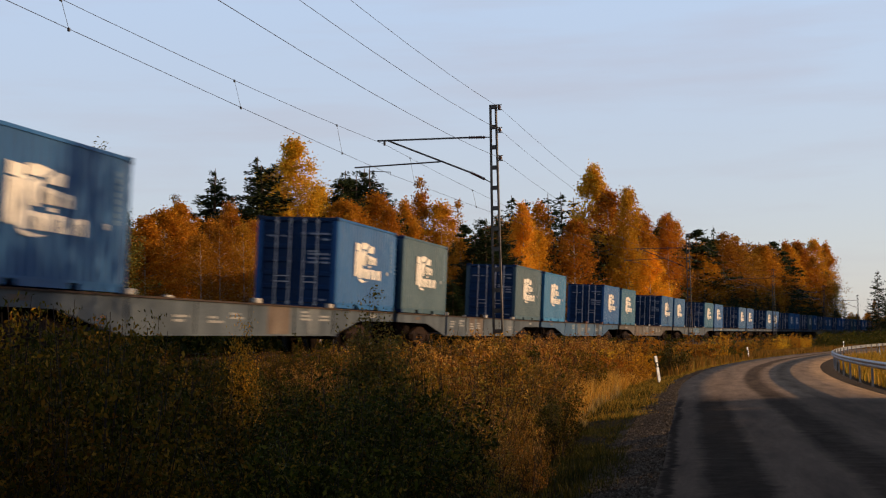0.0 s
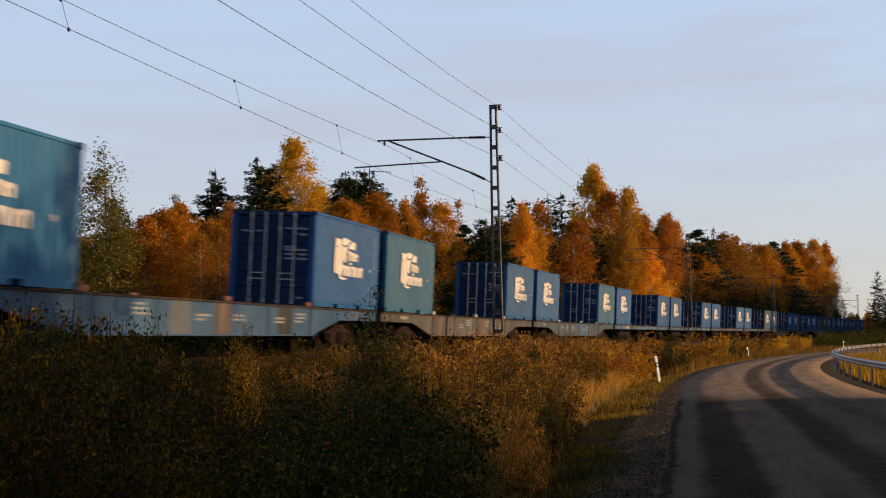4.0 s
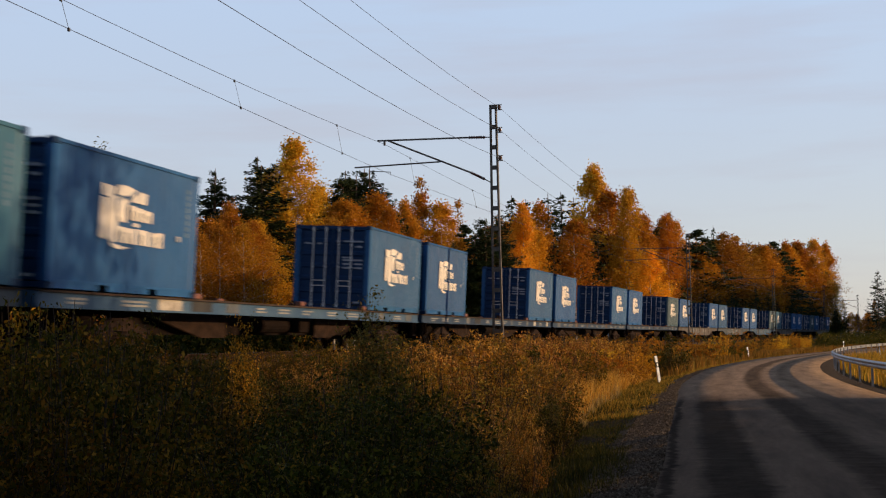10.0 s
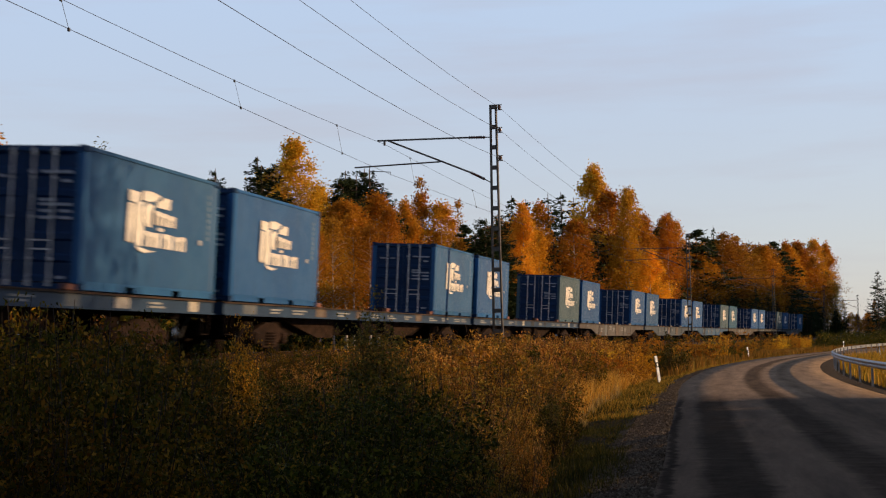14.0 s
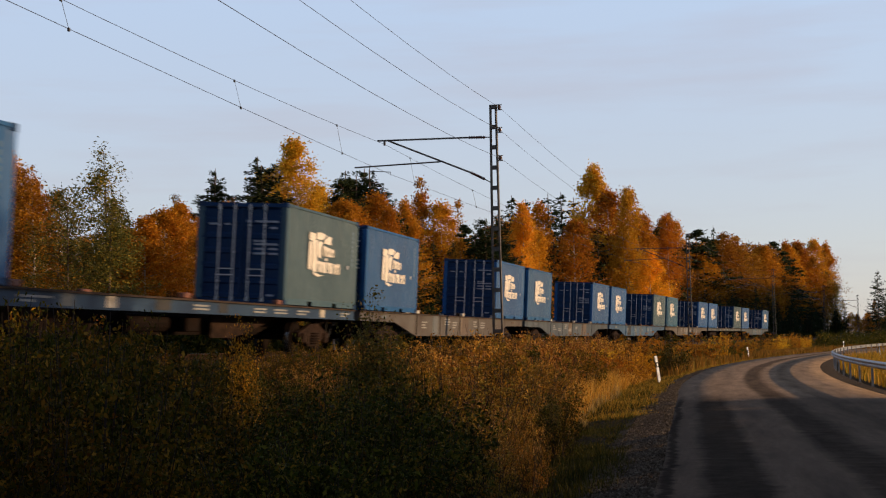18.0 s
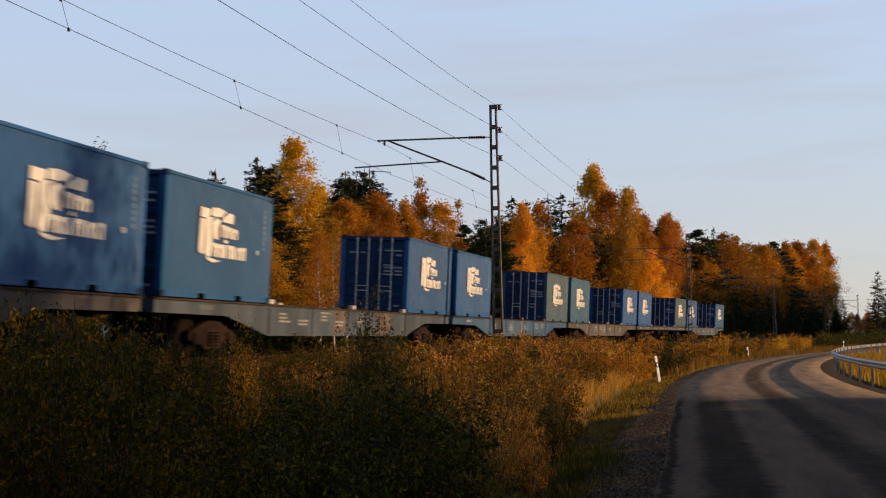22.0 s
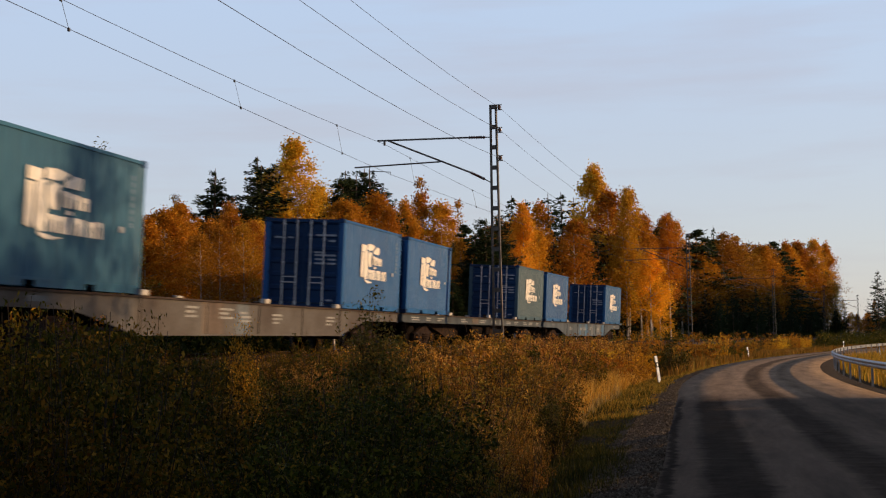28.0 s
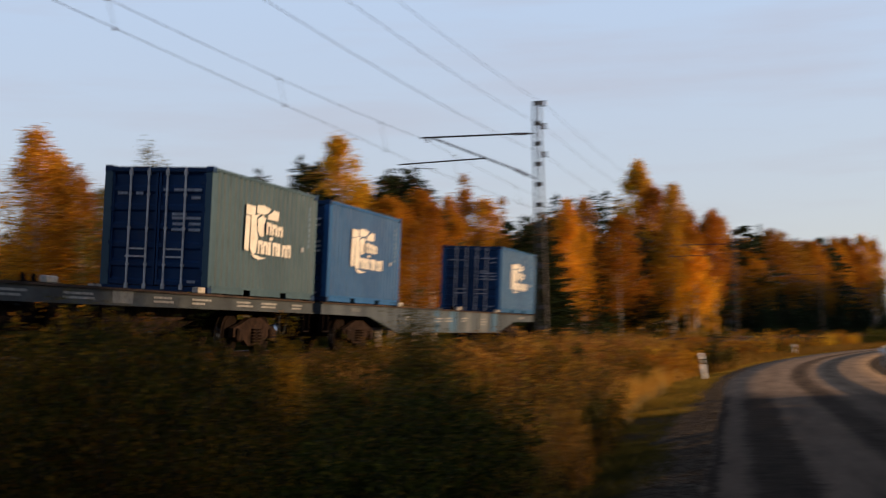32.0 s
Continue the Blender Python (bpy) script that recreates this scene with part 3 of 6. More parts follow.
def span(name, q, z_at, sag, r, label, n=14):
    pts = []
    for s0, s1 in zip(MAST_S, MAST_S[1:]):
        for k in range(n + (s1 == MAST_S[-1])):
            u = k / n
            s = s0 + (s1 - s0) * u
            a, b = beside(s0, q), beside(s1, q)
            p = a.lerp(b, u)
            pts.append(Vector((p.x, p.y, z_at - sag * 4 * u * (1 - u))))
    return tagged(part(name, swinging(bmesh.new(), pts, r, 4), WIRE), label, "overhead wire", "overhead wires")


span("contact_wire", -1.12, 8.14, 0.14, 0.0078, "dark copper contact wire above the track", 8)
span("messenger_wire", -1.30, 9.32, 0.72, 0.0078, "sagging messenger wire above the contact wire")
for z, sag in ((10.5, 1.08), (9.62, 1.07), (8.53, 1.04)):
    span("feeder_wire", MAST_Q + 0.24, z, sag, 0.0078, "dark feeder wire on the masts' outer side")
for s0, s1 in zip(MAST_S[:4], MAST_S[1:5]):
    for k in range(7):
        u = (k + 0.5) / 7 - 0.025
        p = beside(s0, -1.12).lerp(beside(s1, -1.12), u)
        p2 = beside(s0, -1.30).lerp(beside(s1, -1.30), u)
        zt = 9.32 - 0.72 * 4 * u * (1 - u)
        zc = 8.14 - 0.14 * 4 * u * (1 - u)
        bm = tube(bmesh.new(), (p.x, p.y, zc - 0.01), (p2.x, p2.y, zt + 0.01), 0.006, n=4)
        for c, zz in ((p, zc), (p2, zt)):
            box(bm, c.x - 0.02, c.x + 0.02, c.y - 0.03, c.y + 0.03, zz - 0.05, zz + 0.02)
        tagged(part("dropper", bm, WIRE), "thin vertical wire between messenger and contact wire", "dropper", "droppers of the overhead line")

# ---- road furniture ----
def guard_rail():
    ob = thing("guard_rail", None, "galvanised steel guard rail on posts beside the road", "guard rail")
    ys = np.concatenate([np.arange(-6, 60, 2.0), np.arange(60, 190, 4.0)])
    prof = [(0.04, 0.52), (-0.02, 0.545), (-0.05, 0.58), (-0.02, 0.615), (0.02, 0.63), (-0.02, 0.645), (-0.05, 0.68), (-0.02, 0.715), (0.04, 0.74)]
    seam = np.arange(-6, 190, 4.0)
    for a in seam:
        v = []
        st = np.linspace(a, a + 4.0, 5)
        for y in st:
            for o, z in prof:
                x, yy = road_point(y, ROAD_W + 0.55 + o)
                v.append((x, yy, z - 0.02))
        nx = len(prof)
        i = (np.arange(len(st) - 1)[:, None] * nx + np.arange(nx - 1)[None, :]).ravel()
        mesh = from_polys("rail_beam", v, np.full(len(i), 4), np.stack([i, i + 1, i + nx + 1, i + nx], axis=1).ravel())
        mesh.shade_smooth()
        obj("rail_beam", mesh, GALV, ob)
    post = bpy.data.meshes.new("post")
    bm = boxes((-0.03, 0.03, -0.06, -0.052, -0.75, 0.70), (-0.03, 0.03, 0.052, 0.06, -0.75, 0.70), (-0.03, -0.022, -0.052, 0.052, -0.75, 0.70))
    bm.to_mesh(post)
    bm.free()
    post.materials.append(GALV)
    for y in seam:
        x, yy = road_point(y, ROAD_W + 0.62)
        obj("post", post, None, ob, m=pose(x, yy, 0, 0, 0, -math.degrees(math.atan(max(y - 40, 0) / 330))))
    return ob


guard_rail()


def delineator(x, y, lean_x, lean_y, h=1.08):
    ob = thing("delineator_post", pose(x, y, lie(x, y, 0.05), lean_x, lean_y, 42), "white plastic roadside post with black reflector band, leaning", "roadside post", "posts along the road")
    bm = bmesh.new()
    extrude_yz(bm, [(-0.02, 0), (0.02, 0), (0.02, h), (0.005, h + 0.01), (-0.02, h - 0.05)], -0.055, 0.055)
    part("post_body", bm, WHITE_PLASTIC, ob)
    part("reflector_band", boxes((-0.058, 0.058, -0.024, 0.024, h - 0.42, h - 0.22)), BLACK_PLASTIC, ob)
    part("reflector", boxes((-0.028, 0.028, -0.030, -0.025, h - 0.38, h - 0.27)), WHITE_PLASTIC, ob)
    return ob


delineator(-1.88, 50.7, -2, -8)
delineator(3.0, 104.4, -2, -9)
delineator(13.0, 136.0, 0, 3)
delineator(road_left(112) + ROAD_W + 1.0, 108.0, 0, -4)

# ---- train: containers ----
def corrugated(x, out, y0, y1, z0, z1, pitch, depth):
    """A pressed steel wall with upright ribs; out is +1 or -1 along x."""
    pts, y = [], y0
    k = pitch / 4
    while y < y1 - 1e-6:
        for dy, d in ((0, 0), (k * 1.3, 0), (k * 2, -depth), (k * 3.3, -depth)):
            if y + dy < y1:
                pts.append((x + d * out, y + dy))
        y += pitch
    pts.append((x, y1))
    return pts


def wall_mesh(pts, z0, z1, thick, out):
    bm = bmesh.new()
    rows = []
    for d in (0, -thick * out):
        rows.append([[bm.verts.new((px + d, py, z)) for px, py in pts] for z in (z0, z1)])
    for a, b in rows:
        for k in range(len(pts) - 1):
            bm.faces.new((a[k], a[k + 1], b[k + 1], b[k]))
    for lvl in (0, 1):
        a, b = rows[0][lvl], rows[1][lvl]
        for k in range(len(pts) - 1):
            bm.faces.new((a[k], a[k + 1], b[k + 1], b[k]))
    return bm


def emblem(ob):
    """The haulier's mark as plain shapes on the long side: a tall sign and two rows of bars."""
    y0, w, z0, h, x, d = -1.33, 2.72, 0.83, 1.16, 1.2205, 0.003

    def poly(name, pts, parent, label=""):
        bm = bmesh.new()
        a = [bm.verts.new((x, y0 + u * w, z0 + v * h)) for u, v in pts]
        b = [bm.verts.new((x + d, y0 + u * w, z0 + v * h)) for u, v in pts]
        bm.faces.new(b)
        for k in range(len(a)):
            bm.faces.new((a[k], a[(k + 1) % len(a)], b[(k + 1) % len(b)], b[k]))
        return part(name, bm, CREAM, parent, label)
    sign = poly("emblem", [(0.115, 0.17), (0.175, 0.08), (0.235, 0.11), (0.265, 0.40), (0.235, 0.56), (0.225, 0.78), (0.30, 0.86), (0.20, 0.83), (0.115, 0.80)], ob, "cream emblem of upright strokes with two rows of bars")
    for pts in ([(0.0, 0.155), (0.085, 0.12), (0.10, 0.775), (0.012, 0.79)],
                [(0.012, 0.815), (0.16, 0.80), (0.195, 0.86), (0.20, 0.985), (0.015, 1.0)],
                [(0.225, 0.87), (0.36, 0.865), (0.45, 0.90), (0.52, 1.0), (0.36, 1.045), (0.23, 1.02)],
                [(0.255, 0.55), (0.30, 0.44), (0.385, 0.44), (0.375, 0.66), (0.42, 0.80), (0.345, 0.845), (0.25, 0.76)],
                [(0.455, 0.795), (0.68, 0.79), (0.69, 0.975), (0.575, 0.99), (0.535, 0.93), (0.465, 0.88)],
                [(0.145, 0.085), (0.20, 0.02), (0.30, -0.01), (0.47, 0.045), (0.36, 0.04), (0.28, 0.065), (0.205, 0.075)],
                [(0.50, 0.395), (0.58, 0.395), (0.58, 0.455), (0.51, 0.455)]):
        poly("emblem_shape", pts, sign)

    def arch(u, v0, v1, wide):
        """A short upright bar with a notch in its foot."""
        poly("emblem_bar", [(u, v0), (u + wide * 0.36, v0), (u + wide * 0.36, v1 - 0.075), (u + wide * 0.64, v1 - 0.075), (u + wide * 0.64, v0), (u + wide, v0), (u + wide, v1 - 0.02), (u + wide * 0.85, v1), (u, v1)], sign)
    for k in range(3):
        arch(0.435 + k * 0.122, 0.495, 0.735 - 0.02 * k, 0.108)
    for k in range(7):
        if k in (2, 4):
            poly("emblem_bar", [(0.275 + k * 0.103, 0.105), (0.335 + k * 0.103, 0.105), (0.335 + k * 0.103, 0.36), (0.275 + k * 0.103, 0.36)], sign)
        else:
            arch(0.275 + k * 0.103, 0.105, 0.365 - 0.01 * (k % 3), 0.092)


CX, CL, CZ = 1.219, 3.029, 2.591
CONT_MESH = {}


def container(colour, label, reefer_seam=False):
    """Twenty-foot container; doors at -y, origin at the middle of its base."""
    ob = thing("shipping_container", None, label, "shipping container", "containers on the train")
    side_mat = SIDE[colour]
    for sx in (-1, 1):
        pts = corrugated(sx * 1.205, sx, -CL + 0.14, CL - 0.14, 0, 0, 0.278, 0.032)
        part("side_wall", wall_mesh(pts, 0.17, CZ - 0.07, 0.004, sx), side_mat, ob)
        part("top_rail", boxes((sx * 1.150, sx * 1.216, -CL + 0.15, CL - 0.15, CZ - 0.075, CZ - 0.012)), side_mat, ob)
        bm = boxes((sx * 1.150, sx * 1.214, -CL + 0.15, CL - 0.15, 0.125, 0.172))
        for y0, y1 in ((-CL + 0.15, -1.22), (-0.86, 0.86), (1.22, CL - 0.15)):
            box(bm, sx * 1.165, sx * 1.208, y0, y1, 0.015, 0.127)
        part("bottom_rail", bm, side_mat, ob)
        for yy in (-CL, CL):
            y0, y1 = (yy, yy + 0.14) if yy < 0 else (yy - 0.14, yy)
            part("corner_post", boxes((sx * 1.06, sx * 1.212, y0 + 0.004, y1 - 0.004, 0.12, CZ - 0.12), bevel=0.012), side_mat, ob)
            for z0, z1 in ((0, 0.118), (CZ - 0.118, CZ)):
                part("corner_casting", boxes((sx * 1.058, sx * CX, yy, yy + (0.178 if yy < 0 else -0.178), z0, z1), bevel=0.008), DOOR_BLUE, ob)
    part("stencil", boxes((1.2085, 1.2115, 2.05, 2.22, 1.14, 1.25)), PALE_MARK, ob, "small pale stencil mark")
    for k in range(8):
        part("stencil", boxes((1.2085, 1.2115, 2.46, 2.58, 1.26 + k * 0.13, 1.35 + k * 0.13)), SIDE_MARK, ob, "faint stencil mark")
    emblem(ob)
    # roof
    bm = bmesh.new()
    n = 22
    vs = [[bm.verts.new((x, -CL + 0.16 + (2 * CL - 0.32) * k / n, CZ - 0.03 - (0.014 if k % 2 else 0))) for x in (-1.15, 1.15)] for k in range(n + 1)]
    for a, b in zip(vs, vs[1:]):
        bm.faces.new((a[0], a[1], b[1], b[0]))
    part("roof", bm, ROOF_BLUE, ob)
    part("floor", boxes((-1.15, 1.15, -CL + 0.18, CL - 0.18, 0.13, 0.165)), GASKET, ob)
    part("end_wall", boxes((-1.06, 1.06, CL - 0.05, CL - 0.02, 0.12, CZ - 0.12)), side_mat, ob)
    part("end_sill", boxes((-1.06, 1.06, CL - 0.09, CL - 0.006, 0.02, 0.118)), side_mat, ob)
    part("end_header", boxes((-1.06, 1.06, CL - 0.09, CL - 0.006, CZ - 0.118, CZ - 0.03)), side_mat, ob)
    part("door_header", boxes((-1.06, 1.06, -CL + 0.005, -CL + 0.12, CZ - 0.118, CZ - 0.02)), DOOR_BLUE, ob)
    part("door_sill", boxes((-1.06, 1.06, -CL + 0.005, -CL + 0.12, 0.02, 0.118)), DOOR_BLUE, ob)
    for sx in (-1, 1):
        bm = bmesh.new()
        # door leaf with five pressed panels
        zs = np.linspace(0.14, CZ - 0.14, 7)
        x0, x1 = sorted((sx * 0.012, sx * 1.055))
        prof = []
        for k in range(6):
            a, b = zs[k], zs[k + 1]
            prof += [(-CL + 0.03, a), (-CL + 0.03, a + 0.09), (-CL + 0.066, a + 0.13), (-CL + 0.066, b - 0.04)]
        prof += [(-CL + 0.03, zs[-1]), (-CL + 0.09, zs[-1]), (-CL + 0.09, zs[0])]
        extrude_yz(bm, prof, x0 + 0.05, x1 - 0.05)
        box(bm, x0, x0 + 0.05, -CL + 0.024, -CL + 0.085, zs[0], zs[-1])
        box(bm, x1 - 0.05, x1, -CL + 0.024, -CL + 0.085, zs[0], zs[-1])
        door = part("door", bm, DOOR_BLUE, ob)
        for bx in (sx * 0.21, sx * 0.62):
            bm = tube(bmesh.new(), (bx, -CL - 0.005, 0.06), (bx, -CL - 0.005, CZ - 0.05), 0.024, n=8)
            for z in (0.10, CZ - 0.15):
                box(bm, bx - 0.035, bx + 0.035, -CL - 0.03, -CL + 0.02, z - 0.045, z + 0.06)
            for z in (0.55, 1.3, 2.0):
                box(bm, bx - 0.035, bx + 0.035, -CL - 0.02, -CL + 0.025, z - 0.02, z + 0.02)
            part("locking_bar", bm, BAR_STEEL, door, "grey steel locking bar")
        bm = boxes((min(sx * 0.19, sx * 0.66), max(sx * 0.19, sx * 0.66), -CL - 0.035, -CL - 0.02, 0.70, 0.73), (min(sx * 0.19, sx * 0.6), max(sx * 0.19, sx * 0.6), -CL - 0.035, -CL - 0.02, 0.86, 0.89))
        part("handle", bm, BAR_STEEL, door)
        for z in (0.4, 1.0, 1.7, 2.3):
            part("hinge", boxes((sx * 1.03 - 0.05, sx * 1.03 + 0.05, -CL + 0.004, -CL + 0.03, z - 0.05, z + 0.05)), DOOR_BLUE, door)
    # rows of unreadable markings on the doors
    rows = [(0.36, 0.98, 2.10), (0.75, 0.95, 1.94), (0.12, 0.24, 2.10), (0.34, 0.66, 1.60), (0.34, 0.98, 1.52), (0.36, 0.6, 1.40), (0.72, 0.98, 1.40), (0.34, 0.62, 1.28), (0.72, 0.98, 1.28), (0.74, 0.92, 0.22)]
    for a, b, z in rows + [(-0.92, -0.70, 2.02), (-0.50, -0.34, 2.02)]:
        part("marking", boxes((a, b, -CL + 0.012, -CL + 0.023, z - 0.024, z + 0.028)), PALE_MARK, ob, "pale worn row of markings")
    return ob


# ---- train: wagons ----
AXLES = (-10.25, -8.40, 8.40, 10.25)
HALF = 12.62


def wheelset_mesh():
    bm = bmesh.new()
    tube(bm, (-1.1, 0, 0), (1.1, 0, 0), 0.08, n=10)
    for sx in (-1, 1):
        for xa, xb, r0, r1 in ((0.725, 0.755, 0.505, 0.505), (0.755, 0.86, 0.478, 0.470)):
            tube(bm, (sx * xa, 0, 0), (sx * xb, 0, 0), r0, r1, 28)
        tube(bm, (sx * 0.86, 0, 0), (sx * 0.885, 0, 0), 0.40, 0.38, 24)
        for k in range(4):
            a = k * math.tau / 4
            box(bm, sx * 0.88, sx * 0.90, 0.2 * math.cos(a) - 0.04, 0.2 * math.cos(a) + 0.04, 0.2 * math.sin(a) - 0.04, 0.2 * math.sin(a) + 0.04)
    return bm


WHEELS = {}


def wagon(style, paint_mat, label, patches):
    """Eighty-foot flat wagon; origin on the rails under its middle, y along it."""
    ob = thing("flat_wagon", None, label, "flat wagon", "wagons of the train")
    ends, low = HALF - 0.05, 0.98
    for sx in (-1, 1):
        bm = bmesh.new()
        if style == "fish":
            out = [(-ends, low + 0.02), (-ends, DECK - 0.02), (ends, DECK - 0.02), (ends, low + 0.02), (8.9, low), (6.5, 0.56), (-6.5, 0.56), (-8.9, low)]
            extrude_yz(bm, out, sx * 1.20, sx * 1.225)
        else:
            extrude_yz(bm, [(-ends, 1.03), (-ends, DECK - 0.02), (ends, DECK - 0.02), (ends, 1.03)], sx * 1.20, sx * 1.222)
        sill = part("side_sill", bm, paint_mat, ob)
        for z, e in ((DECK - 0.048, ends), (0.534, 6.5) if style == "fish" else (1.002, ends)):
            part("flange", boxes((min(sx * 1.15, sx * 1.27), max(sx * 1.15, sx * 1.27), -e, e, z, z + 0.027)), DECK_RUST if z > 1.2 else paint_mat, sill)
        if style == "fish":
            for y in (-6.3, -3.1, 0.0, 3.1, 6.3):
                part("stiffener", boxes((min(sx * 1.228, sx * 1.25), max(sx * 1.228, sx * 1.25), y - 0.02, y + 0.02, 0.57, DECK - 0.05)), paint_mat, sill)
        for y0, y1, z0, z1, pm in patches:
            proud = 1.2315 if pm is SILL_MARK else 1.2285
            part("marking" if pm is SILL_MARK else "panel", boxes((min(sx * 1.218, sx * proud), max(sx * 1.218, sx * proud), y0, y1, z0, z1)), pm, sill)
    part("deck", boxes((-1.2, 1.2, -ends, -6.7, DECK - 0.018, DECK - 0.006), (-1.2, 1.2, 6.7, ends, DECK - 0.018, DECK - 0.006), (-1.26, -0.95, -6.7, 6.7, DECK - 0.018, DECK - 0.006),
                       (0.95, 1.26, -6.7, 6.7, DECK - 0.018, DECK - 0.006), (-1.26, 1.26, -0.4, 0.4, DECK - 0.022, DECK - 0.01)), DECK_RUST, ob, "rusty steel deck edge")
    bm = bmesh.new()
    deep = 0.52 if style == "slim" else 0.66
    extrude_yz(bm, [(-ends, 0.92), (-ends, DECK - 0.03), (ends, DECK - 0.03), (ends, 0.92), (8.3, 0.90), (6.6, deep), (-6.6, deep), (-8.3, 0.90)], -0.40, 0.40)
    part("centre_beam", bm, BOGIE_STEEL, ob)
    for y in (-11.0, -5.5, -2.7, 0, 2.7, 5.5, 11.0):
        part("cross_beam", boxes((-1.19, 1.19, y - 0.09, y + 0.09, 1.02, DECK - 0.03)), BOGIE_STEEL, ob)
    if style == "slim":
        for sy in (-1, 1):
            bm = bmesh.new()
            extrude_yz(bm, [(sy * 4.6, 0.46), (sy * 7.6, 0.98), (sy * 7.6, 1.02), (sy * 3.2, 1.02), (sy * 3.2, 0.46)], 0.60, 0.66)
            part("skirt_plate", bm, BOGIE_RUST, ob, "brown rusty plate below the frame")
        part("air_tank", tube(bmesh.new(), (0.80, -1.6, 0.78), (0.80, 0.2, 0.78), 0.2, n=14), BOGIE_STEEL, ob)
    part("brake_box", boxes((0.55, 0.95, 1.2, 1.9, 0.60, 0.95), bevel=0.03), BOGIE_STEEL, ob)
    for y in (-12.25, -6.42, -6.05, -0.15, 0.15, 6.05, 6.42, 12.25):
        for sx in (-1, 1):
            bm = boxes((sx * 1.13 - 0.06, sx * 1.13 + 0.06, y - 0.06, y + 0.06, DECK - 0.01, DECK + 0.012))
            tube(bm, (sx * 1.13, y, DECK + 0.01), (sx * 1.13, y, DECK + 0.13 if abs(y) < 6.2 else DECK + 0.02), 0.045, 0.03, 8)
            part("twist_lock", bm, BOGIE_STEEL, ob)
    for y in (-6.12, 0.55, 6.12):
        for sx in (-1, 1):
            part("stop_block", boxes((sx * 1.16 - 0.07, sx * 1.16 + 0.07, y - 0.17, y + 0.17, DECK - 0.004, DECK + 0.115), bevel=0.015), BLOCK_RED if "blue" in label else BLOCK_PALE, ob, "small painted stop block on the deck edge")
    for sy in (-1, 1):
        c = sy * 9.325
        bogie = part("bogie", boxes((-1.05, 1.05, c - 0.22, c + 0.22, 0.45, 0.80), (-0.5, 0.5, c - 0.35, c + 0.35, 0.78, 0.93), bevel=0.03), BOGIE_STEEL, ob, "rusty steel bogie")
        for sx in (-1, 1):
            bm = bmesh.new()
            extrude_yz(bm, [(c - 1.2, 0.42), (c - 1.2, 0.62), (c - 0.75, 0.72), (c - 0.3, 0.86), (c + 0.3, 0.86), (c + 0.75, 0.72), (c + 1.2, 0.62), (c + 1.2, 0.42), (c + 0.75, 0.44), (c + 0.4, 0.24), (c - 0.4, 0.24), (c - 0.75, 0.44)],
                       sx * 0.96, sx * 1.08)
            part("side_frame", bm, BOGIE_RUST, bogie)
            for dy in (-0.14, 0.14):
                bm = bmesh.new()
                for k in range(5):
                    tube(bm, (sx * 1.11, c + dy, 0.30 + k * 0.07), (sx * 1.11, c + dy, 0.335 + k * 0.07), 0.085, n=10)
                part("spring", bm, BOGIE_RUST, bogie)
            for ax in (c - 0.925, c + 0.925):
                part("axle_box", boxes((min(sx * 0.95, sx * 1.16), max(sx * 0.95, sx * 1.16), ax - 0.15, ax + 0.15, 0.33, 0.62), bevel=0.04), BOGIE_RUST, bogie)
        part("brake_hose", tube(bmesh.new(), (0.35, sy * (ends - 0.02), 0.95), (0.30, sy * (ends + 0.22), 0.45), 0.025, n=6), GASKET, ob)
        part("coupler", boxes((-0.12, 0.12, min(sy * ends, sy * 12.84), max(sy * ends, sy * 12.84), 0.90, 1.16), (-0.22, 0.22, min(sy * 12.66, sy * 12.86), max(sy * 12.66, sy * 12.86), 0.86, 1.2), bevel=0.03), BOGIE_STEEL, ob)
        part("end_beam", boxes((-1.2, 1.2, min(sy * (ends - 0.06), sy * ends), max(sy * (ends - 0.06), sy * ends), 1.0, DECK - 0.03)), paint_mat, ob)
        part("step", boxes((1.10, 1.22, sy * 12.2 - 0.2, sy * 12.2 + 0.2, 0.55, 0.58), (1.10, 1.22, sy * 12.2 - 0.2, sy * 12.2 - 0.17, 0.58, 1.0), (1.10, 1.22, sy * 12.2 + 0.17, sy * 12.2 + 0.2, 0.58, 1.0)), BOGIE_STEEL, ob)
    if "mesh" not in WHEELS:
        bm = wheelset_mesh()
        bmesh.ops.recalc_face_normals(bm, faces=bm.faces)
        WHEELS["mesh"] = bpy.data.meshes.new("wheelset")
        bm.to_mesh(WHEELS["mesh"])
        bm.free()
        WHEELS["mesh"].materials.append(BOGIE_STEEL)
        WHEELS["mesh"].materials.append(WHEEL_STEEL)
        for f in WHEELS["mesh"].polygons:
            if abs(f.normal.x) < 0.3 and math.hypot(f.center.y, f.center.z) > 0.44:
                f.material_index = 1
    for y in AXLES:
        obj("wheelset", WHEELS["mesh"], None, ob, "steel wheels with polished treads", pose(0, y, 0.478))
    return ob


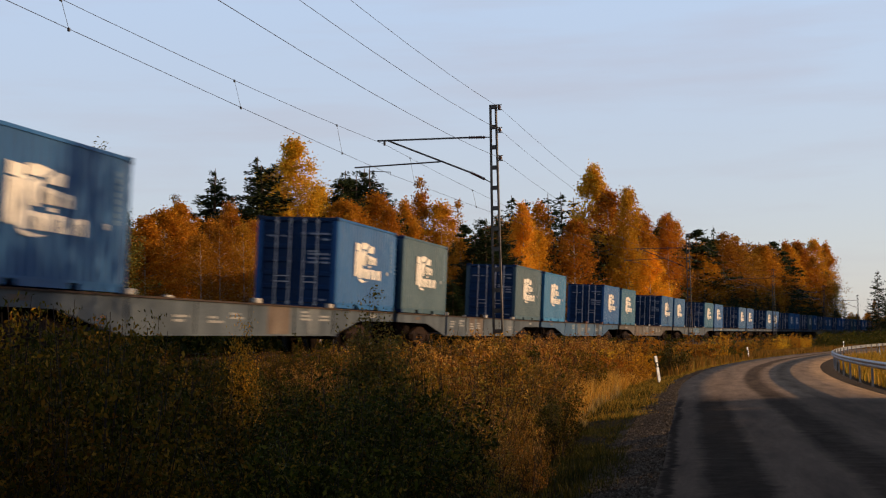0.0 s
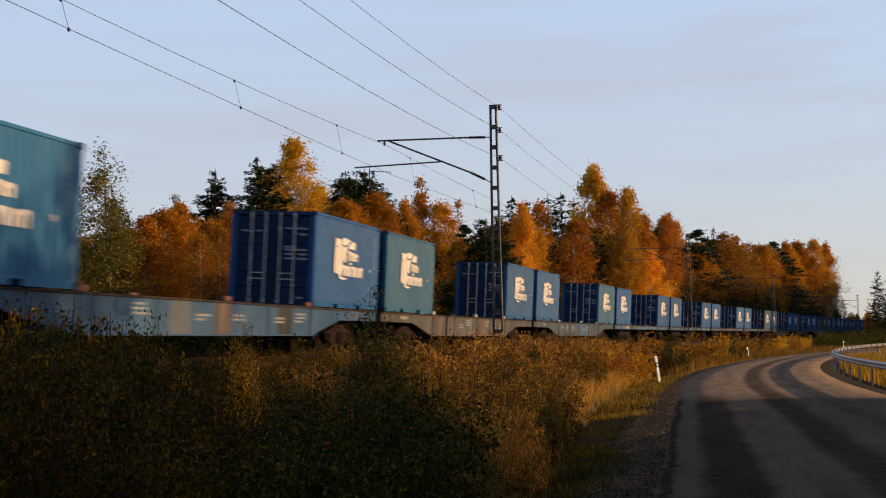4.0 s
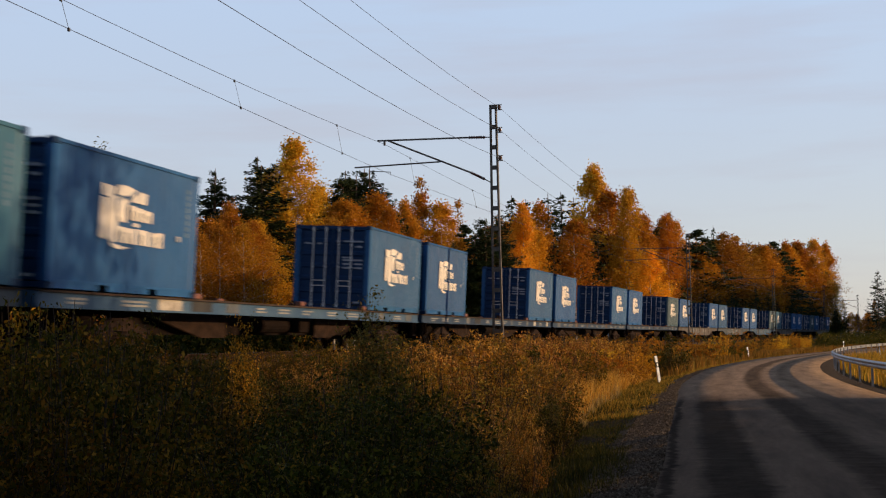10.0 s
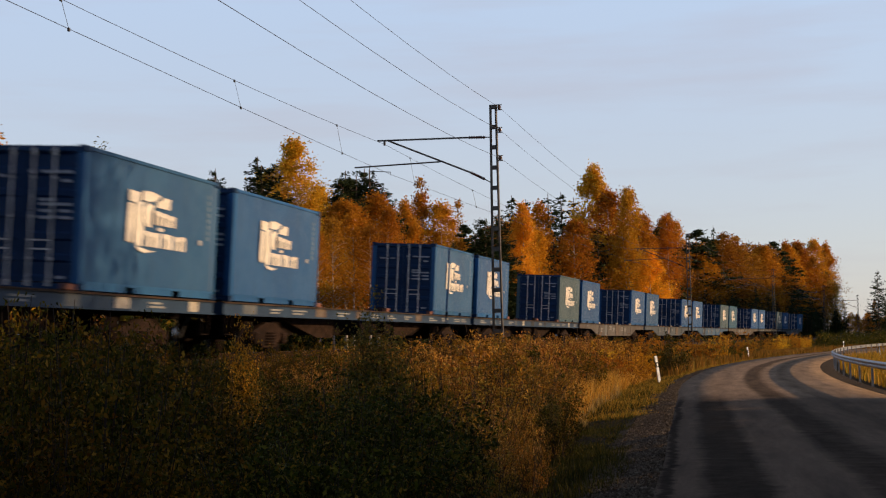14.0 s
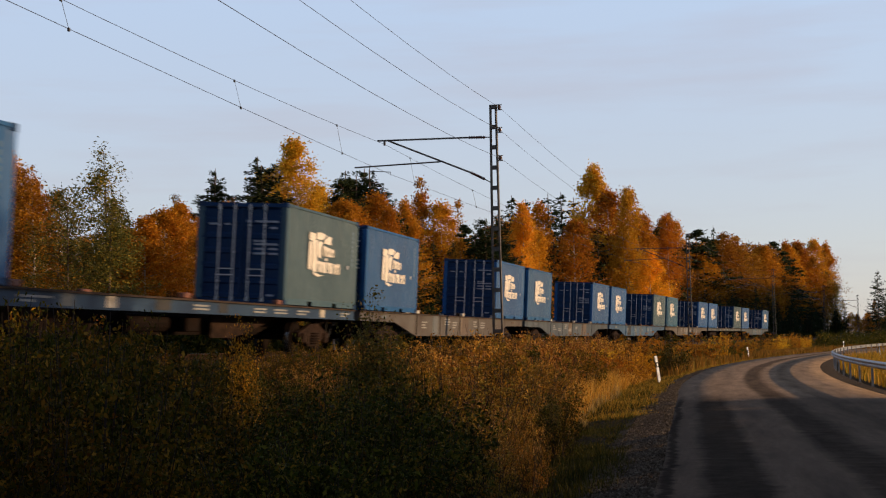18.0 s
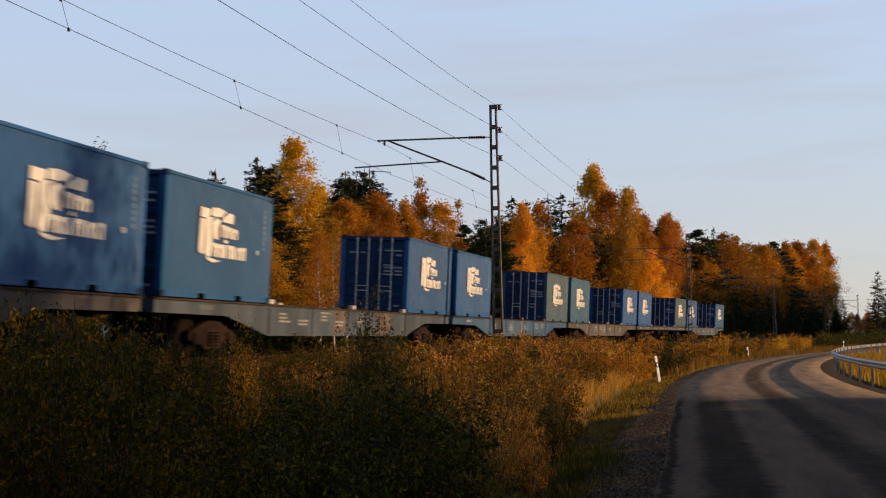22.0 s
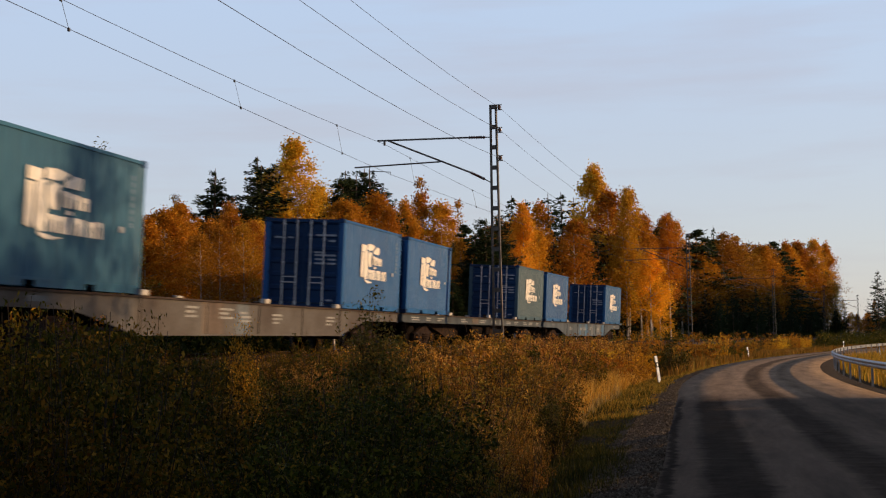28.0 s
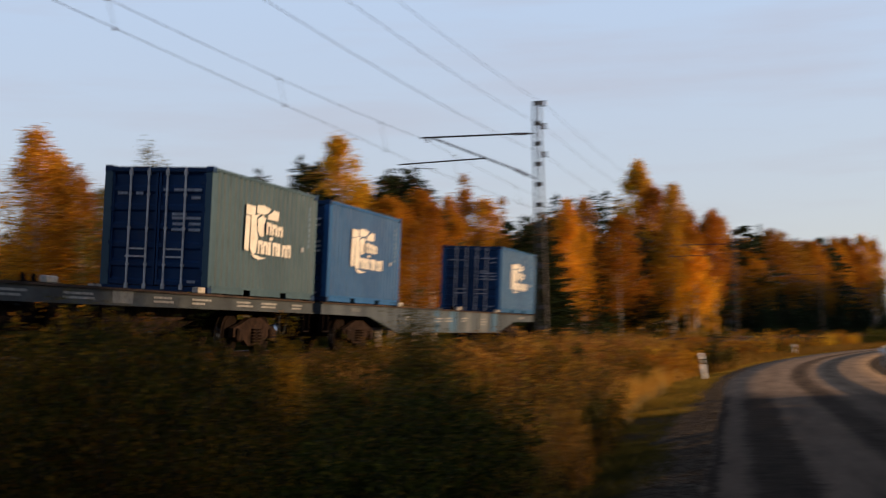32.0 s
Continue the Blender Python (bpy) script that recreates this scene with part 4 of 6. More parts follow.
# wagon: style, paint, colours of its front and rear container
TRAIN = [
    ("fish", "grey", "royal", "blue"), ("fish", "grey", "grey", "grey"), ("fish", "sky", "aqua", "blue"), ("fish", "rust", "teal", "steel"), ("fish", "grey", "steel", "teal"),
    ("slim", "sky", "blue", "steel"), ("slim", "blue", "blue", "steel"), ("slim", "blue", "blue", "steel"), ("slim", "blue", "blue", "grey"), ("fish", "rust", "blue", "blue"),
    ("fish", "grey", "steel", "blue"), ("fish", "sky", "blue", "grey"), ("fish", "rust", "teal", "blue"), ("slim", "dark", "blue", "grey"), ("fish", "grey", "royal", "steel")]
WORDS = {"royal": "deep royal blue", "blue": "bright mid-blue", "steel": "faded steel-blue", "teal": "faded blue-green", "grey": "faded grey-green", "aqua": "light turquoise"}
FRAME = {"dark": FRAME_DARK, "grey": FRAME_GREY, "rust": FRAME_RUST, "blue": FRAME_BLUE, "sky": FRAME_SKY}
FRAME_WORDS = {"dark": "sooty dark grey", "grey": "weathered grey", "rust": "rust-stained grey", "blue": "dull dark blue", "sky": "worn light blue"}
protos, wagons, loads = {}, [], []
pr = random.Random(5)
for k, (style, coat, front, rear) in enumerate(TRAIN):
    patches = []
    if style == "fish":
        y = pr.uniform(-6.2, -5.0)
        while y < 5.2:
            wide = pr.uniform(0.5, 1.7)
            if pr.random() < 0.62:
                patches.append((y, min(y + wide, 6.2), 0.575, DECK - 0.055, pr.choice([PANEL_GREY, PANEL_GREY, PANEL_RUST, PANEL_RUST, PANEL_BLUE] if coat != "sky" else [PANEL_GREY, PANEL_BLUE, PANEL_BLUE, PANEL_DARK, PANEL_RUST])))
            y += wide + pr.uniform(0.15, 1.6)
        for y in sorted(pr.sample([-5.6, -4.2, -2.4, -1.2, 0.9, 2.3, 3.6, 5.1], 5)):
            low, n = pr.uniform(0.80, 0.95), pr.choice([2, 3, 3])
            for r in range(n):
                patches.append((y, y + pr.uniform(0.45, 0.85), low + 0.095 * r, low + 0.095 * r + 0.05, SILL_MARK))
        for y in (-10.4, 10.0):
            patches.append((y, y + pr.uniform(0.5, 0.8), 1.10, 1.20, pr.choice([SILL_MARK, PANEL_RUST, PANEL_GREY])))
    else:
        for y in np.arange(-11.8, 11.0, 1.75):
            a = y + pr.uniform(0, 0.5)
            if pr.random() < 0.35:
                patches.append((a, a + pr.uniform(0.4, 1.1), 1.045, DECK - 0.06, pr.choice([PANEL_GREY, PANEL_RUST, PANEL_DARK, BLOCK_PALE])))
            else:
                for r in range(2):
                    patches.append((a, a + pr.uniform(0.5, 1.1), 1.085 + 0.075 * r, 1.125 + 0.075 * r, SILL_MARK))
    w = wagon(style, FRAME[coat], f"{FRAME_WORDS[coat]} {'deep-bellied' if style == 'fish' else 'slim-framed'} flat wagon carrying two containers", patches)
    wagons.append(w)
    for j, colour in enumerate((front, rear)):
        if colour not in protos:
            protos[colour] = c = container(colour, f"{WORDS[colour]} steel container with cream emblem and dark doors")
        else:
            c = copy_thing(protos[colour], Matrix())
        loads.append((k + 1, j, c))

# ---- trees ----
def trunk_mesh(h, r, bends, limbs, rr, n=7):
    """Tapered, slightly crooked trunk with limbs; limbs: (height, direction, length, rise)."""
    bm = bmesh.new()
    pts = [Vector((bends * h * 0.02 * math.sin(2.3 * k / 6 + rr.uniform(0, 0.4)), bends * h * 0.02 * math.cos(1.7 * k / 6), h * k / 6 - (0.3 if k == 0 else 0))) for k in range(7)]
    for k in range(6):
        tube(bm, pts[k], pts[k + 1], r * (1 - 0.15 * k), r * (1 - 0.15 * (k + 1)), n)

    def stem(z):
        u = min(max(z / h * 6, 0), 5.99)
        return pts[int(u)].lerp(pts[int(u) + 1], u - int(u))
    for z, a, length, rise in limbs:
        p = stem(z)
        q = p + Vector((math.cos(a) * length, math.sin(a) * length, rise))
        m = p.lerp(q, 0.5) + Vector((0, 0, 0.12 * length))
        w = r * 0.35 * (1 - 0.6 * z / h)
        tube(bm, p, m, w, w * 0.7, 4)
        tube(bm, m, q, w * 0.7, w * 0.2, 4)
    return bm, stem


def make_tree(name, h, crown_quads, trunk_bm, leaf, bark, label, category):
    ob = thing(name, None, label, category)
    part("trunk", trunk_bm, bark, ob, smooth=True)
    q = crown_quads.reshape(-1, 3)
    obj("crown", from_polys("crown", q, np.full(len(crown_quads), 3)), leaf, ob)
    return ob


def broadleaf(name, seed, h, width, base, clumps, per, size, leaf, bark, label, category, peak=0.8, spread=0.42, droop=0.25, bare_top=0.0):
    r = np.random.default_rng(seed)
    rr = random.Random(seed)
    limbs = []
    cs, ss = [], []
    for k in range(clumps):
        u = r.uniform(0, 1) ** 0.85
        z = h * (base + (1 - base) * u)
        env = width * (1 - u) ** peak * min(1.0, 0.45 + 2.6 * u)
        a = r.uniform(0, math.tau)
        lump = 0.86 + 0.30 * math.sin(3 * a + seed + 4 * u) * math.sin(9 * u + seed * 0.7) + 0.16 * math.sin(5 * a - 13 * u + seed * 1.3)
        d = env * math.sqrt(r.uniform(0.10, 1.0)) * r.uniform(0.75, 1.15) * lump
        c = np.array([d * math.cos(a), d * math.sin(a), z])
        if k % 3 == 0 and d > 0.25:
            limbs.append((max(z - d * 0.7, h * base * 0.7), a, d, d * 0.6))
        m = per if u < 0.9 or bare_top == 0 else int(per * (1 - bare_top))
        m = max(2, int(m * r.uniform(0.5, 1.5)))
        pts = r.normal(size=(m, 3)) * np.array([spread, spread, spread * 1.15]) * (0.55 + 0.65 * (1 - u)) * r.uniform(0.7, 1.25)
        pts[:, 2] -= droop * np.abs(r.normal(size=m))
        cs.append(c + pts)
        ss.append(size * r.uniform(0.6, 1.35, m))
    cs, ss = np.concatenate(cs), np.concatenate(ss)
    bm, _ = trunk_mesh(h * 0.97, h * 0.0058 + 0.02, rr.uniform(-1, 1), limbs, rr)
    return make_tree(name, h, leaf_quads(cs, ss, 0.62, 0.0, r), bm, leaf, bark, label, category)


def spruce(name, seed, h, width, label, tier):
    """Whorls of drooping boughs round a straight trunk."""
    r = np.random.default_rng(seed)
    rr = random.Random(seed)
    cs, ss = [], []
    limbs = []
    n, fine, size = {"near": (46, 74, 0.128), "far": (34, 18, 0.20), "low": (16, 7, 0.65)}[tier]
    for k in range(n):
        u = k / n
        tier_z = h * (0.06 + 0.93 * u)
        reach = width * (1 - u) ** 0.66 * r.uniform(0.80, 1.08) + 0.10
        for j in range(max(5, int(6 * (1 - u) + 5))):
            a = r.uniform(0, math.tau)
            ln = reach * r.uniform(0.45, 1.15)
            z = min(tier_z + r.normal() * h * 0.016, h * 0.99)
            if j < 2:
                limbs.append((z, a, ln * 0.8, -ln * 0.15))
            m = max(5, int(fine * ln / 1.2))
            f = np.sqrt(r.uniform(0.02, 1.0, m))
            side = r.normal(size=m) * 0.24 * ln * (1.08 - f)
            dip = r.uniform(0.05, 0.40)
            p = np.stack([np.cos(a) * ln * f - np.sin(a) * side, np.sin(a) * ln * f + np.cos(a) * side, z - ln * dip * f + 0.26 * ln * f ** 3 - np.abs(r.normal(size=m)) * 0.17], axis=1)
            cs.append(p)
            ss.append(size * (1.2 - 0.5 * f) * r.uniform(0.6, 1.3, m))
    bm, _ = trunk_mesh(h, h * 0.009 + 0.03, 0.1, limbs[::3], rr)
    return make_tree(name, h, leaf_quads(np.concatenate(cs), np.concatenate(ss), 0.42, 0.5, r), bm, NEEDLE, DARK_BARK, label, "spruce")


def pine(name, seed, h, width, label, tier):
    """Open crown of level, tufted boughs, narrowing to the top."""
    r = np.random.default_rng(seed)
    rr = random.Random(seed)
    cs, ss, limbs = [], [], []
    n, m, size = {"near": (120, 26, 0.125), "far": (70, 14, 0.24), "low": (34, 7, 0.6)}[tier]
    for k in range(n):
        u = r.uniform(0, 1)
        z = h * (0.26 + 0.73 * u)
        a = r.uniform(0, math.tau)
        d = (width * (1 - u) ** 0.7 + 0.15) * r.uniform(0.45, 1.12)
        limbs.append((max(z - 0.35, 1), a, d, 0.35))
        for f in (0.4, 0.7, 0.92):
            c = np.array([d * f * math.cos(a), d * f * math.sin(a), z + 0.12 * f])
            cs.append(c + r.normal(size=(m, 3)) * np.array([0.24, 0.24, 0.085]) * (1.2 - 0.5 * u))
            ss.append(size * r.uniform(0.6, 1.3, m))
    bm, _ = trunk_mesh(h * 0.98, h * 0.010 + 0.03, rr.uniform(-1, 1), limbs[::2], rr)
    return make_tree(name, h, leaf_quads(np.concatenate(cs), np.concatenate(ss), 0.4, 0.2, r), bm, NEEDLE_PINE, PINE_BARK, label, "pine")


OL, YL, RL = "birch with orange autumn leaves and pale trunk", "birch with golden yellow autumn leaves", "rusty brown half-bare birch"
WL, SL, PL, TL = "olive-green willow turning yellow, thin at the top", "dark green spruce behind the birches", "dark green pine with layered branches", "nearly bare slender birch with few leaves"
# seed, radius, foot of the crown, share of leaves, leaf material, bark, label, category, taper, thin top
SORTS = {
    "orange": [(11, 3.1, 0.28, 1.0, LEAF_ORANGE, BIRCH_BARK, OL, "birch", 0.75, 0.0), (12, 2.5, 0.27, 0.9, LEAF_ORANGE, BIRCH_BARK, OL, "birch", 0.65, 0.4), (17, 3.5, 0.32, 1.1, LEAF_ORANGE, BIRCH_BARK, OL, "birch", 0.6, 0.0)],
    "yellow": [(13, 5.4, 0.10, 2.1, LEAF_YELLOW, BIRCH_BARK, YL, "birch", 0.85, 0.0), (14, 3.2, 0.24, 1.1, LEAF_YELLOW, BIRCH_BARK, YL, "birch", 0.7, 0.2)],
    "rust": [(15, 3.0, 0.32, 0.75, LEAF_RUST, BIRCH_BARK, RL, "birch", 0.65, 0.6), (16, 3.4, 0.26, 0.9, LEAF_RUST, BIRCH_BARK, RL, "birch", 0.6, 0.2)],
    "olive": [(18, 3.6, 0.06, 0.6, LEAF_OLIVE, DARK_BARK, WL, "willow", 0.8, 0.75), (28, 3.9, 0.05, 0.65, LEAF_OLIVE, DARK_BARK, WL, "willow", 0.55, 0.3)],
    "tall": [(20, 2.6, 0.56, 0.27, LEAF_OLIVE, DARK_BARK, "unseen tall slender tree with a high open crown that dapples the train", "birch", 0.4, 0.0)],
    "slim": [(25, 2.3, 0.46, 0.40, LEAF_RUST, BIRCH_BARK, "slim white-barked birch with orange leaves", "birch", 0.55, 0.2), (26, 2.0, 0.50, 0.36, LEAF_ORANGE, BIRCH_BARK, "slim white-barked birch with orange leaves", "birch", 0.6, 0.2)],
    "high": [(29, 2.8, 0.74, 0.5, NEEDLE_PINE, PINE_BARK, "unseen tall pine with a bare trunk and a high shading crown", "pine", 0.35, 0.0)],
    "torch": [(27, 2.5, 0.34, 1.1, LEAF_FLAME, BIRCH_BARK, "slender birch with bright orange leaves", "birch", 0.55, 0.2)],
    "thin": [(19, 1.7, 0.30, 0.30, LEAF_RUST, BIRCH_BARK, TL, "birch", 0.6, 0.0)],
}
# tier: number of clumps, leaves a clump, leaf size, spread
TIERS = {"near": (210, 84, 0.076, 0.32), "far": (125, 66, 0.115, 0.38), "low": (60, 14, 0.40, 0.50)}
KINDS = {}
TREE_H = 15


def grove(kind, tier):
    """The trees of one sort, made when first asked for."""
    if (kind, tier) not in KINDS:
        n, per, size, spread = TIERS[tier]
        if kind == "spruce":
            made = [spruce("spruce_tree", sd, 15, w, SL, tier) for sd, w in ((21, 3.0), (22, 2.4))]
        elif kind == "pine":
            made = [pine("pine_tree", sd, 15, w, PL, tier) for sd, w in ((23, 3.5), (24, 3.0))]
        else:
            made = [broadleaf("willow_tree" if kind == "olive" else "pine_tree" if kind == "high" else "birch_tree", sd, 15, w, base, int(n * (0.6 if kind == "thin" else 1)), max(3, int(per * share)), size, leaf, bark, label, cat, taper, spread, 0.25, bare)
                    for sd, w, base, share, leaf, bark, label, cat, taper, bare in SORTS[kind]]
        for o in made:
            o["group"] = "trees of the wood"
        KINDS[(kind, tier)] = made
    return KINDS[(kind, tier)]


used = {}
tr = random.Random(3)


def plant(kind, x, y, h, wide=1.0, tier=None):
    """The first of each sort stands itself; the others are copies."""
    if tier is None:
        tier = "low" if y < 0 or (y < 130 and x > 9) or (x > 55 and y > 200) else "far" if y > 112 else "near"
    group = grove(kind, tier)
    k = used.get((kind, tier), 0)
    used[(kind, tier)] = k + 1
    src = group[k % len(group)]
    f = h / TREE_H
    w = (0.6 * f + 0.4 * min(f, 1.35)) * wide
    m = pose(x, y, lie(x, y, 0.1), 0, 0, tr.uniform(0, 360)) @ Matrix.Diagonal((w, w, f, 1))
    if k < len(group):
        src.matrix_basis = m
        return src
    return copy_thing(src, m @ Matrix.Diagonal((1 / src.scale.x, 1 / src.scale.y, 1 / src.scale.z, 1)))


def seen_at(px, y):
    """East of the eye at depth y, by the bearing."""
    return y * math.tan(math.atan((px - 784) / 2330) - YAW)


def row_of(kind, rows, wide=1.0):
    for s, q, top in rows:
        p = beside(s, q)
        plant(kind, p.x, p.y, top - lie(p.x, p.y), wide)


# trees that stand out of the wood's edge: metres along the line, to its right, and height of the top
row_of("orange", wide=1.3, rows=[(48.4, -17, 9.6), (54.8, -20, 9.6), (69.3, -20, 9.8), (67.4, -16, 9.5), (114.5, -22, 14.6), (129.4, -26, 17.2), (129.8, -24, 16.0), (129.0, -15, 15.0), (166.6, -24, 19.6)])
row_of("orange", wide=1.3, rows=[(175.0, -17, 21.5), (231.8, -22, 22.5), (234.1, -20, 22.4), (243.7, -18, 18.9), (303.2, -16, 21.3), (341.1, -16, 25.3), (376.1, -14, 28.0), (385.2, -12, 27.4)])
row_of("yellow", wide=1.35, rows=[(179.4, -20, 25.3)])
row_of("yellow", wide=1.5, rows=[(81.3, -18, 15.0)])
row_of("yellow", wide=1.3, rows=[(87.4, -22, 12.7), (85.6, -18, 12.3), (91.6, -15, 10.1), (190.9, -18, 23.6)])
row_of("orange", wide=1.3, rows=[(183.6, -14, 18.8)])
row_of("rust", wide=1.3, rows=[(179.1, -12, 13.7), (237.9, -14, 14.3), (169.8, -14, 16.0)])
row_of("olive", wide=1.5, rows=[(46.9, -12, 9.6), (46.2, -11, 7.2), (45.4, -10, 6.2), (47.0, -14, 7.8), (43.0, -15, 6.5), (50.5, -12.5, 6.0), (55.0, -13, 5.4)])
row_of("spruce", [(81.9, -24, 13.7), (265.9, -24, 22.6), (301.6, -26, 26.8), (307.9, -22, 24.7), (308.0, -24, 23.9), (312.5, -20, 24.1), (330.0, -18, 24.9), (356.0, -20, 25.4), (377.8, -18, 26.4)])
row_of("spruce", wide=1.9, rows=[(84.2, -22, 14.7), (92.5, -24, 15.5), (95.6, -20, 15.0), (94.4, -18, 14.9), (102.4, -20, 14.6)])
row_of("spruce", wide=1.7, rows=[(130.6, -20, 14.4), (173.3, -30, 21.5), (184.1, -28, 22.7), (190.5, -28, 23.6), (190.4, -26, 22.7), (192.1, -34, 23.0), (287.1, -26, 22.4)])
row_of("thin", [(129.4, -22, 16.2), (129.5, -26, 18.8), (72.6, -22, 10.8), (229.6, -20, 23.5)])


# slim birches at the wood's near edge, and fuller ones behind them: bearing, depth, top
for kind, bearing, y, top, wide in (("slim", 352, 44, 5.6, 1.5), ("slim", 372, 46, 6.3, 1.4), ("slim", 388, 45, 6.0, 1.4), ("slim", 410, 47, 6.6, 1.4), ("slim", 428, 46, 6.1, 1.5), ("slim", 447, 48, 6.4, 1.4), ("slim", 466, 49, 6.0, 1.5),
                                    ("slim", 560, 56, 6.6, 1.4), ("slim", 590, 58, 7.4, 1.4), ("slim", 622, 60, 7.8, 1.4), ("slim", 655, 60, 7.2, 1.5), ("slim", 690, 62, 8.2, 1.4),
                                    ("orange", 255, 45, 6.4, 2.0), ("orange", 290, 48, 6.9, 2.0), ("orange", 330, 50, 6.6, 2.0), ("orange", 400, 53, 7.0, 2.0), ("yellow", 452, 55, 7.0, 1.8), ("orange", 610, 66, 9.0, 1.8), ("orange", 668, 68, 9.6, 1.8),
                                    ("pine", 612, 84, 12.6, 1.5), ("spruce", 632, 85, 12.9, 2.3), ("spruce", 655, 86, 13.4, 2.3), ("spruce", 676, 88, 12.2, 2.3), ("spruce", 381, 75, 11.9, 2.7), ("spruce", 462, 76, 12.6, 2.6), ("orange", -25, 42, 9.4, 1.7), ("rust", 45, 42, 8.0, 1.7), ("olive", 110, 41, 7.0, 1.6), ("olive", 200, 42, 6.6, 1.7)):
    x = seen_at(bearing, y)
    plant(kind, x, y, top - lie(x, y), wide)


# a bright birch before the wood's edge, a flame-shaped one, and dark young conifers between
for kind, bearing, y, top, wide in (("torch", 1150, 165, 12.6, 1.5), ("yellow", 1164, 170, 9.5, 0.9), ("yellow", 1112, 172, 20.5, 0.9), ("orange", 1132, 176, 17.0, 1.2), ("torch", 926, 115, 13.7, 0.95), ("torch", 1182, 178, 18.0, 1.0),
                                    ("spruce", 800, 90, 6.0, 2.2), ("spruce", 818, 92, 7.2, 2.2), ("spruce", 840, 93, 9.0, 2.2), ("spruce", 860, 94, 10.6, 2.2), ("spruce", 882, 96, 11.0, 2.0)):
    x = seen_at(bearing, y)
    plant(kind, x, y, top - lie(x, y), wide)
row_of("rust", wide=1.5, rows=[(368.0, -13, 22.5), (380.5, -16, 25.0), (388.0, -14, 22.0)])
row_of("olive", wide=1.2, rows=[(384.0, -10, 18.0), (376.0, -11, 19.0)])


def wood_top(s):
    return float(np.interp(s, [30, 48, 70, 85, 100, 130, 160, 185, 230, 300, 380, 420], [7, 8.2, 8.6, 10.5, 12.5, 13.5, 17, 19, 20, 23, 27, 25]))


# the wood behind: mixed trees, lower than those that stand out
for k in range(190):
    s = 36 + 352 * (k / 190.0) + tr.uniform(-2, 2)
    q = -tr.uniform(14.5, 27) if k % 3 else -tr.uniform(27, 40)
    kind = tr.choices(["orange", "rust", "yellow", "pine", "spruce", "olive"], [6, 5, 2.5, 2.2, 1.6, 1.0] if s < 85 else [5, 5, 0.6, 3.5, 2.5, 0.3] if s < 185 else [4, 5, 0.7, 3.5, 3.5, 0.2])[0]
    p = beside(s, q)
    plant(kind, p.x, p.y, wood_top(s) * tr.uniform(0.74, 1.02), 1.1 if s < 120 else 1.35 if s < 200 else 1.9)

# the depth of the wood, past counting
def deep_wood(name, n, leaf, low, label, seed):
    r = np.random.default_rng(seed)
    s = r.uniform(30, 410, n)
    q = -r.uniform(24, 46, n)
    top = np.interp(s, [30, 48, 70, 85, 100, 130, 160, 185, 230, 300, 380, 420], [6, 7, 7.4, 9.5, 11, 12.5, 15.5, 17, 17.5, 18.5, 20, 18]) * r.uniform(0.8, 1.0, n)
    z = top * (low + (1 - low) * r.uniform(0, 1, n) ** 0.8)
    th = np.interp(s, _s, _th)
    x = np.interp(s, _s, _tx) + q * np.cos(th)
    y = np.interp(s, _s, _ty) - q * np.sin(th)
    c = np.stack([x, y, z], 1)
    m = 26
    pts = np.repeat(c, m, axis=0) + r.normal(size=(n * m, 3)) * np.array([0.75, 0.75, 0.85])
    quads = leaf_quads(pts, 0.25 * r.uniform(0.6, 1.4, n * m), 0.65, 0.0, r)
    return tagged(obj(name, from_polys(name, quads.reshape(-1, 3), np.full(len(quads), 3)), leaf), label, "woodland", "", "stuff")


deep_wood("woodland", 2300, LEAF_RUST, 0.40, "rusty brown leaves deep in the wood", 61)
deep_wood("woodland", 1700, LEAF_ORANGE, 0.55, "orange leaves deep in the wood", 62)
deep_wood("woodland", 3000, NEEDLE_PINE, 0.03, "dark conifer needles deep in the wood", 63)

# young spruces added along the wood's foot, dark stand-ins for its shade
for k in range(46):
    p = beside(205 + k * 4.1 + tr.uniform(-1.5, 1.5), -tr.uniform(6.5, 11))
    plant("spruce", p.x, p.y, tr.uniform(5, 11), 1.5)

for k in range(34):
    p = beside(392 + k * 4.6, -tr.uniform(5, 17))
    plant(tr.choice(["spruce", "rust", "rust", "orange"]), p.x, p.y, tr.uniform(6.0, 9.0), 1.6)

# trees beyond the bend and on the far side of the road
for x, y, h in ((32.5, 249, 14), (36, 256, 13.5), (38, 320, 10), (43, 335, 9), (46.5, 345, 9), (50, 372, 12), (58, 400, 16), (52, 395, 13)):
    plant("spruce" if y < 300 else "rust", x, y, h)
# dense tall rows out of view, added to shade the far wood's foot
for k in range(150):
    plant(tr.choice(["spruce", "pine", "rust"]), 62 + tr.uniform(-2, 3) + 5 * (k % 3) + k * 0.13, 222 + (k // 3) * 4.4, tr.uniform(25.5, 28.5), 2.0)
# lower trees just out of view, added to the same shade
for k in range(22):
    y = 205 + k * 5.0
    plant(tr.choice(["spruce", "rust", "pine"]), 0.133 * y + 2.5 + tr.uniform(0, 8), y + tr.uniform(-3, 3), tr.uniform(3.0, 5.5), 1.6, "far")

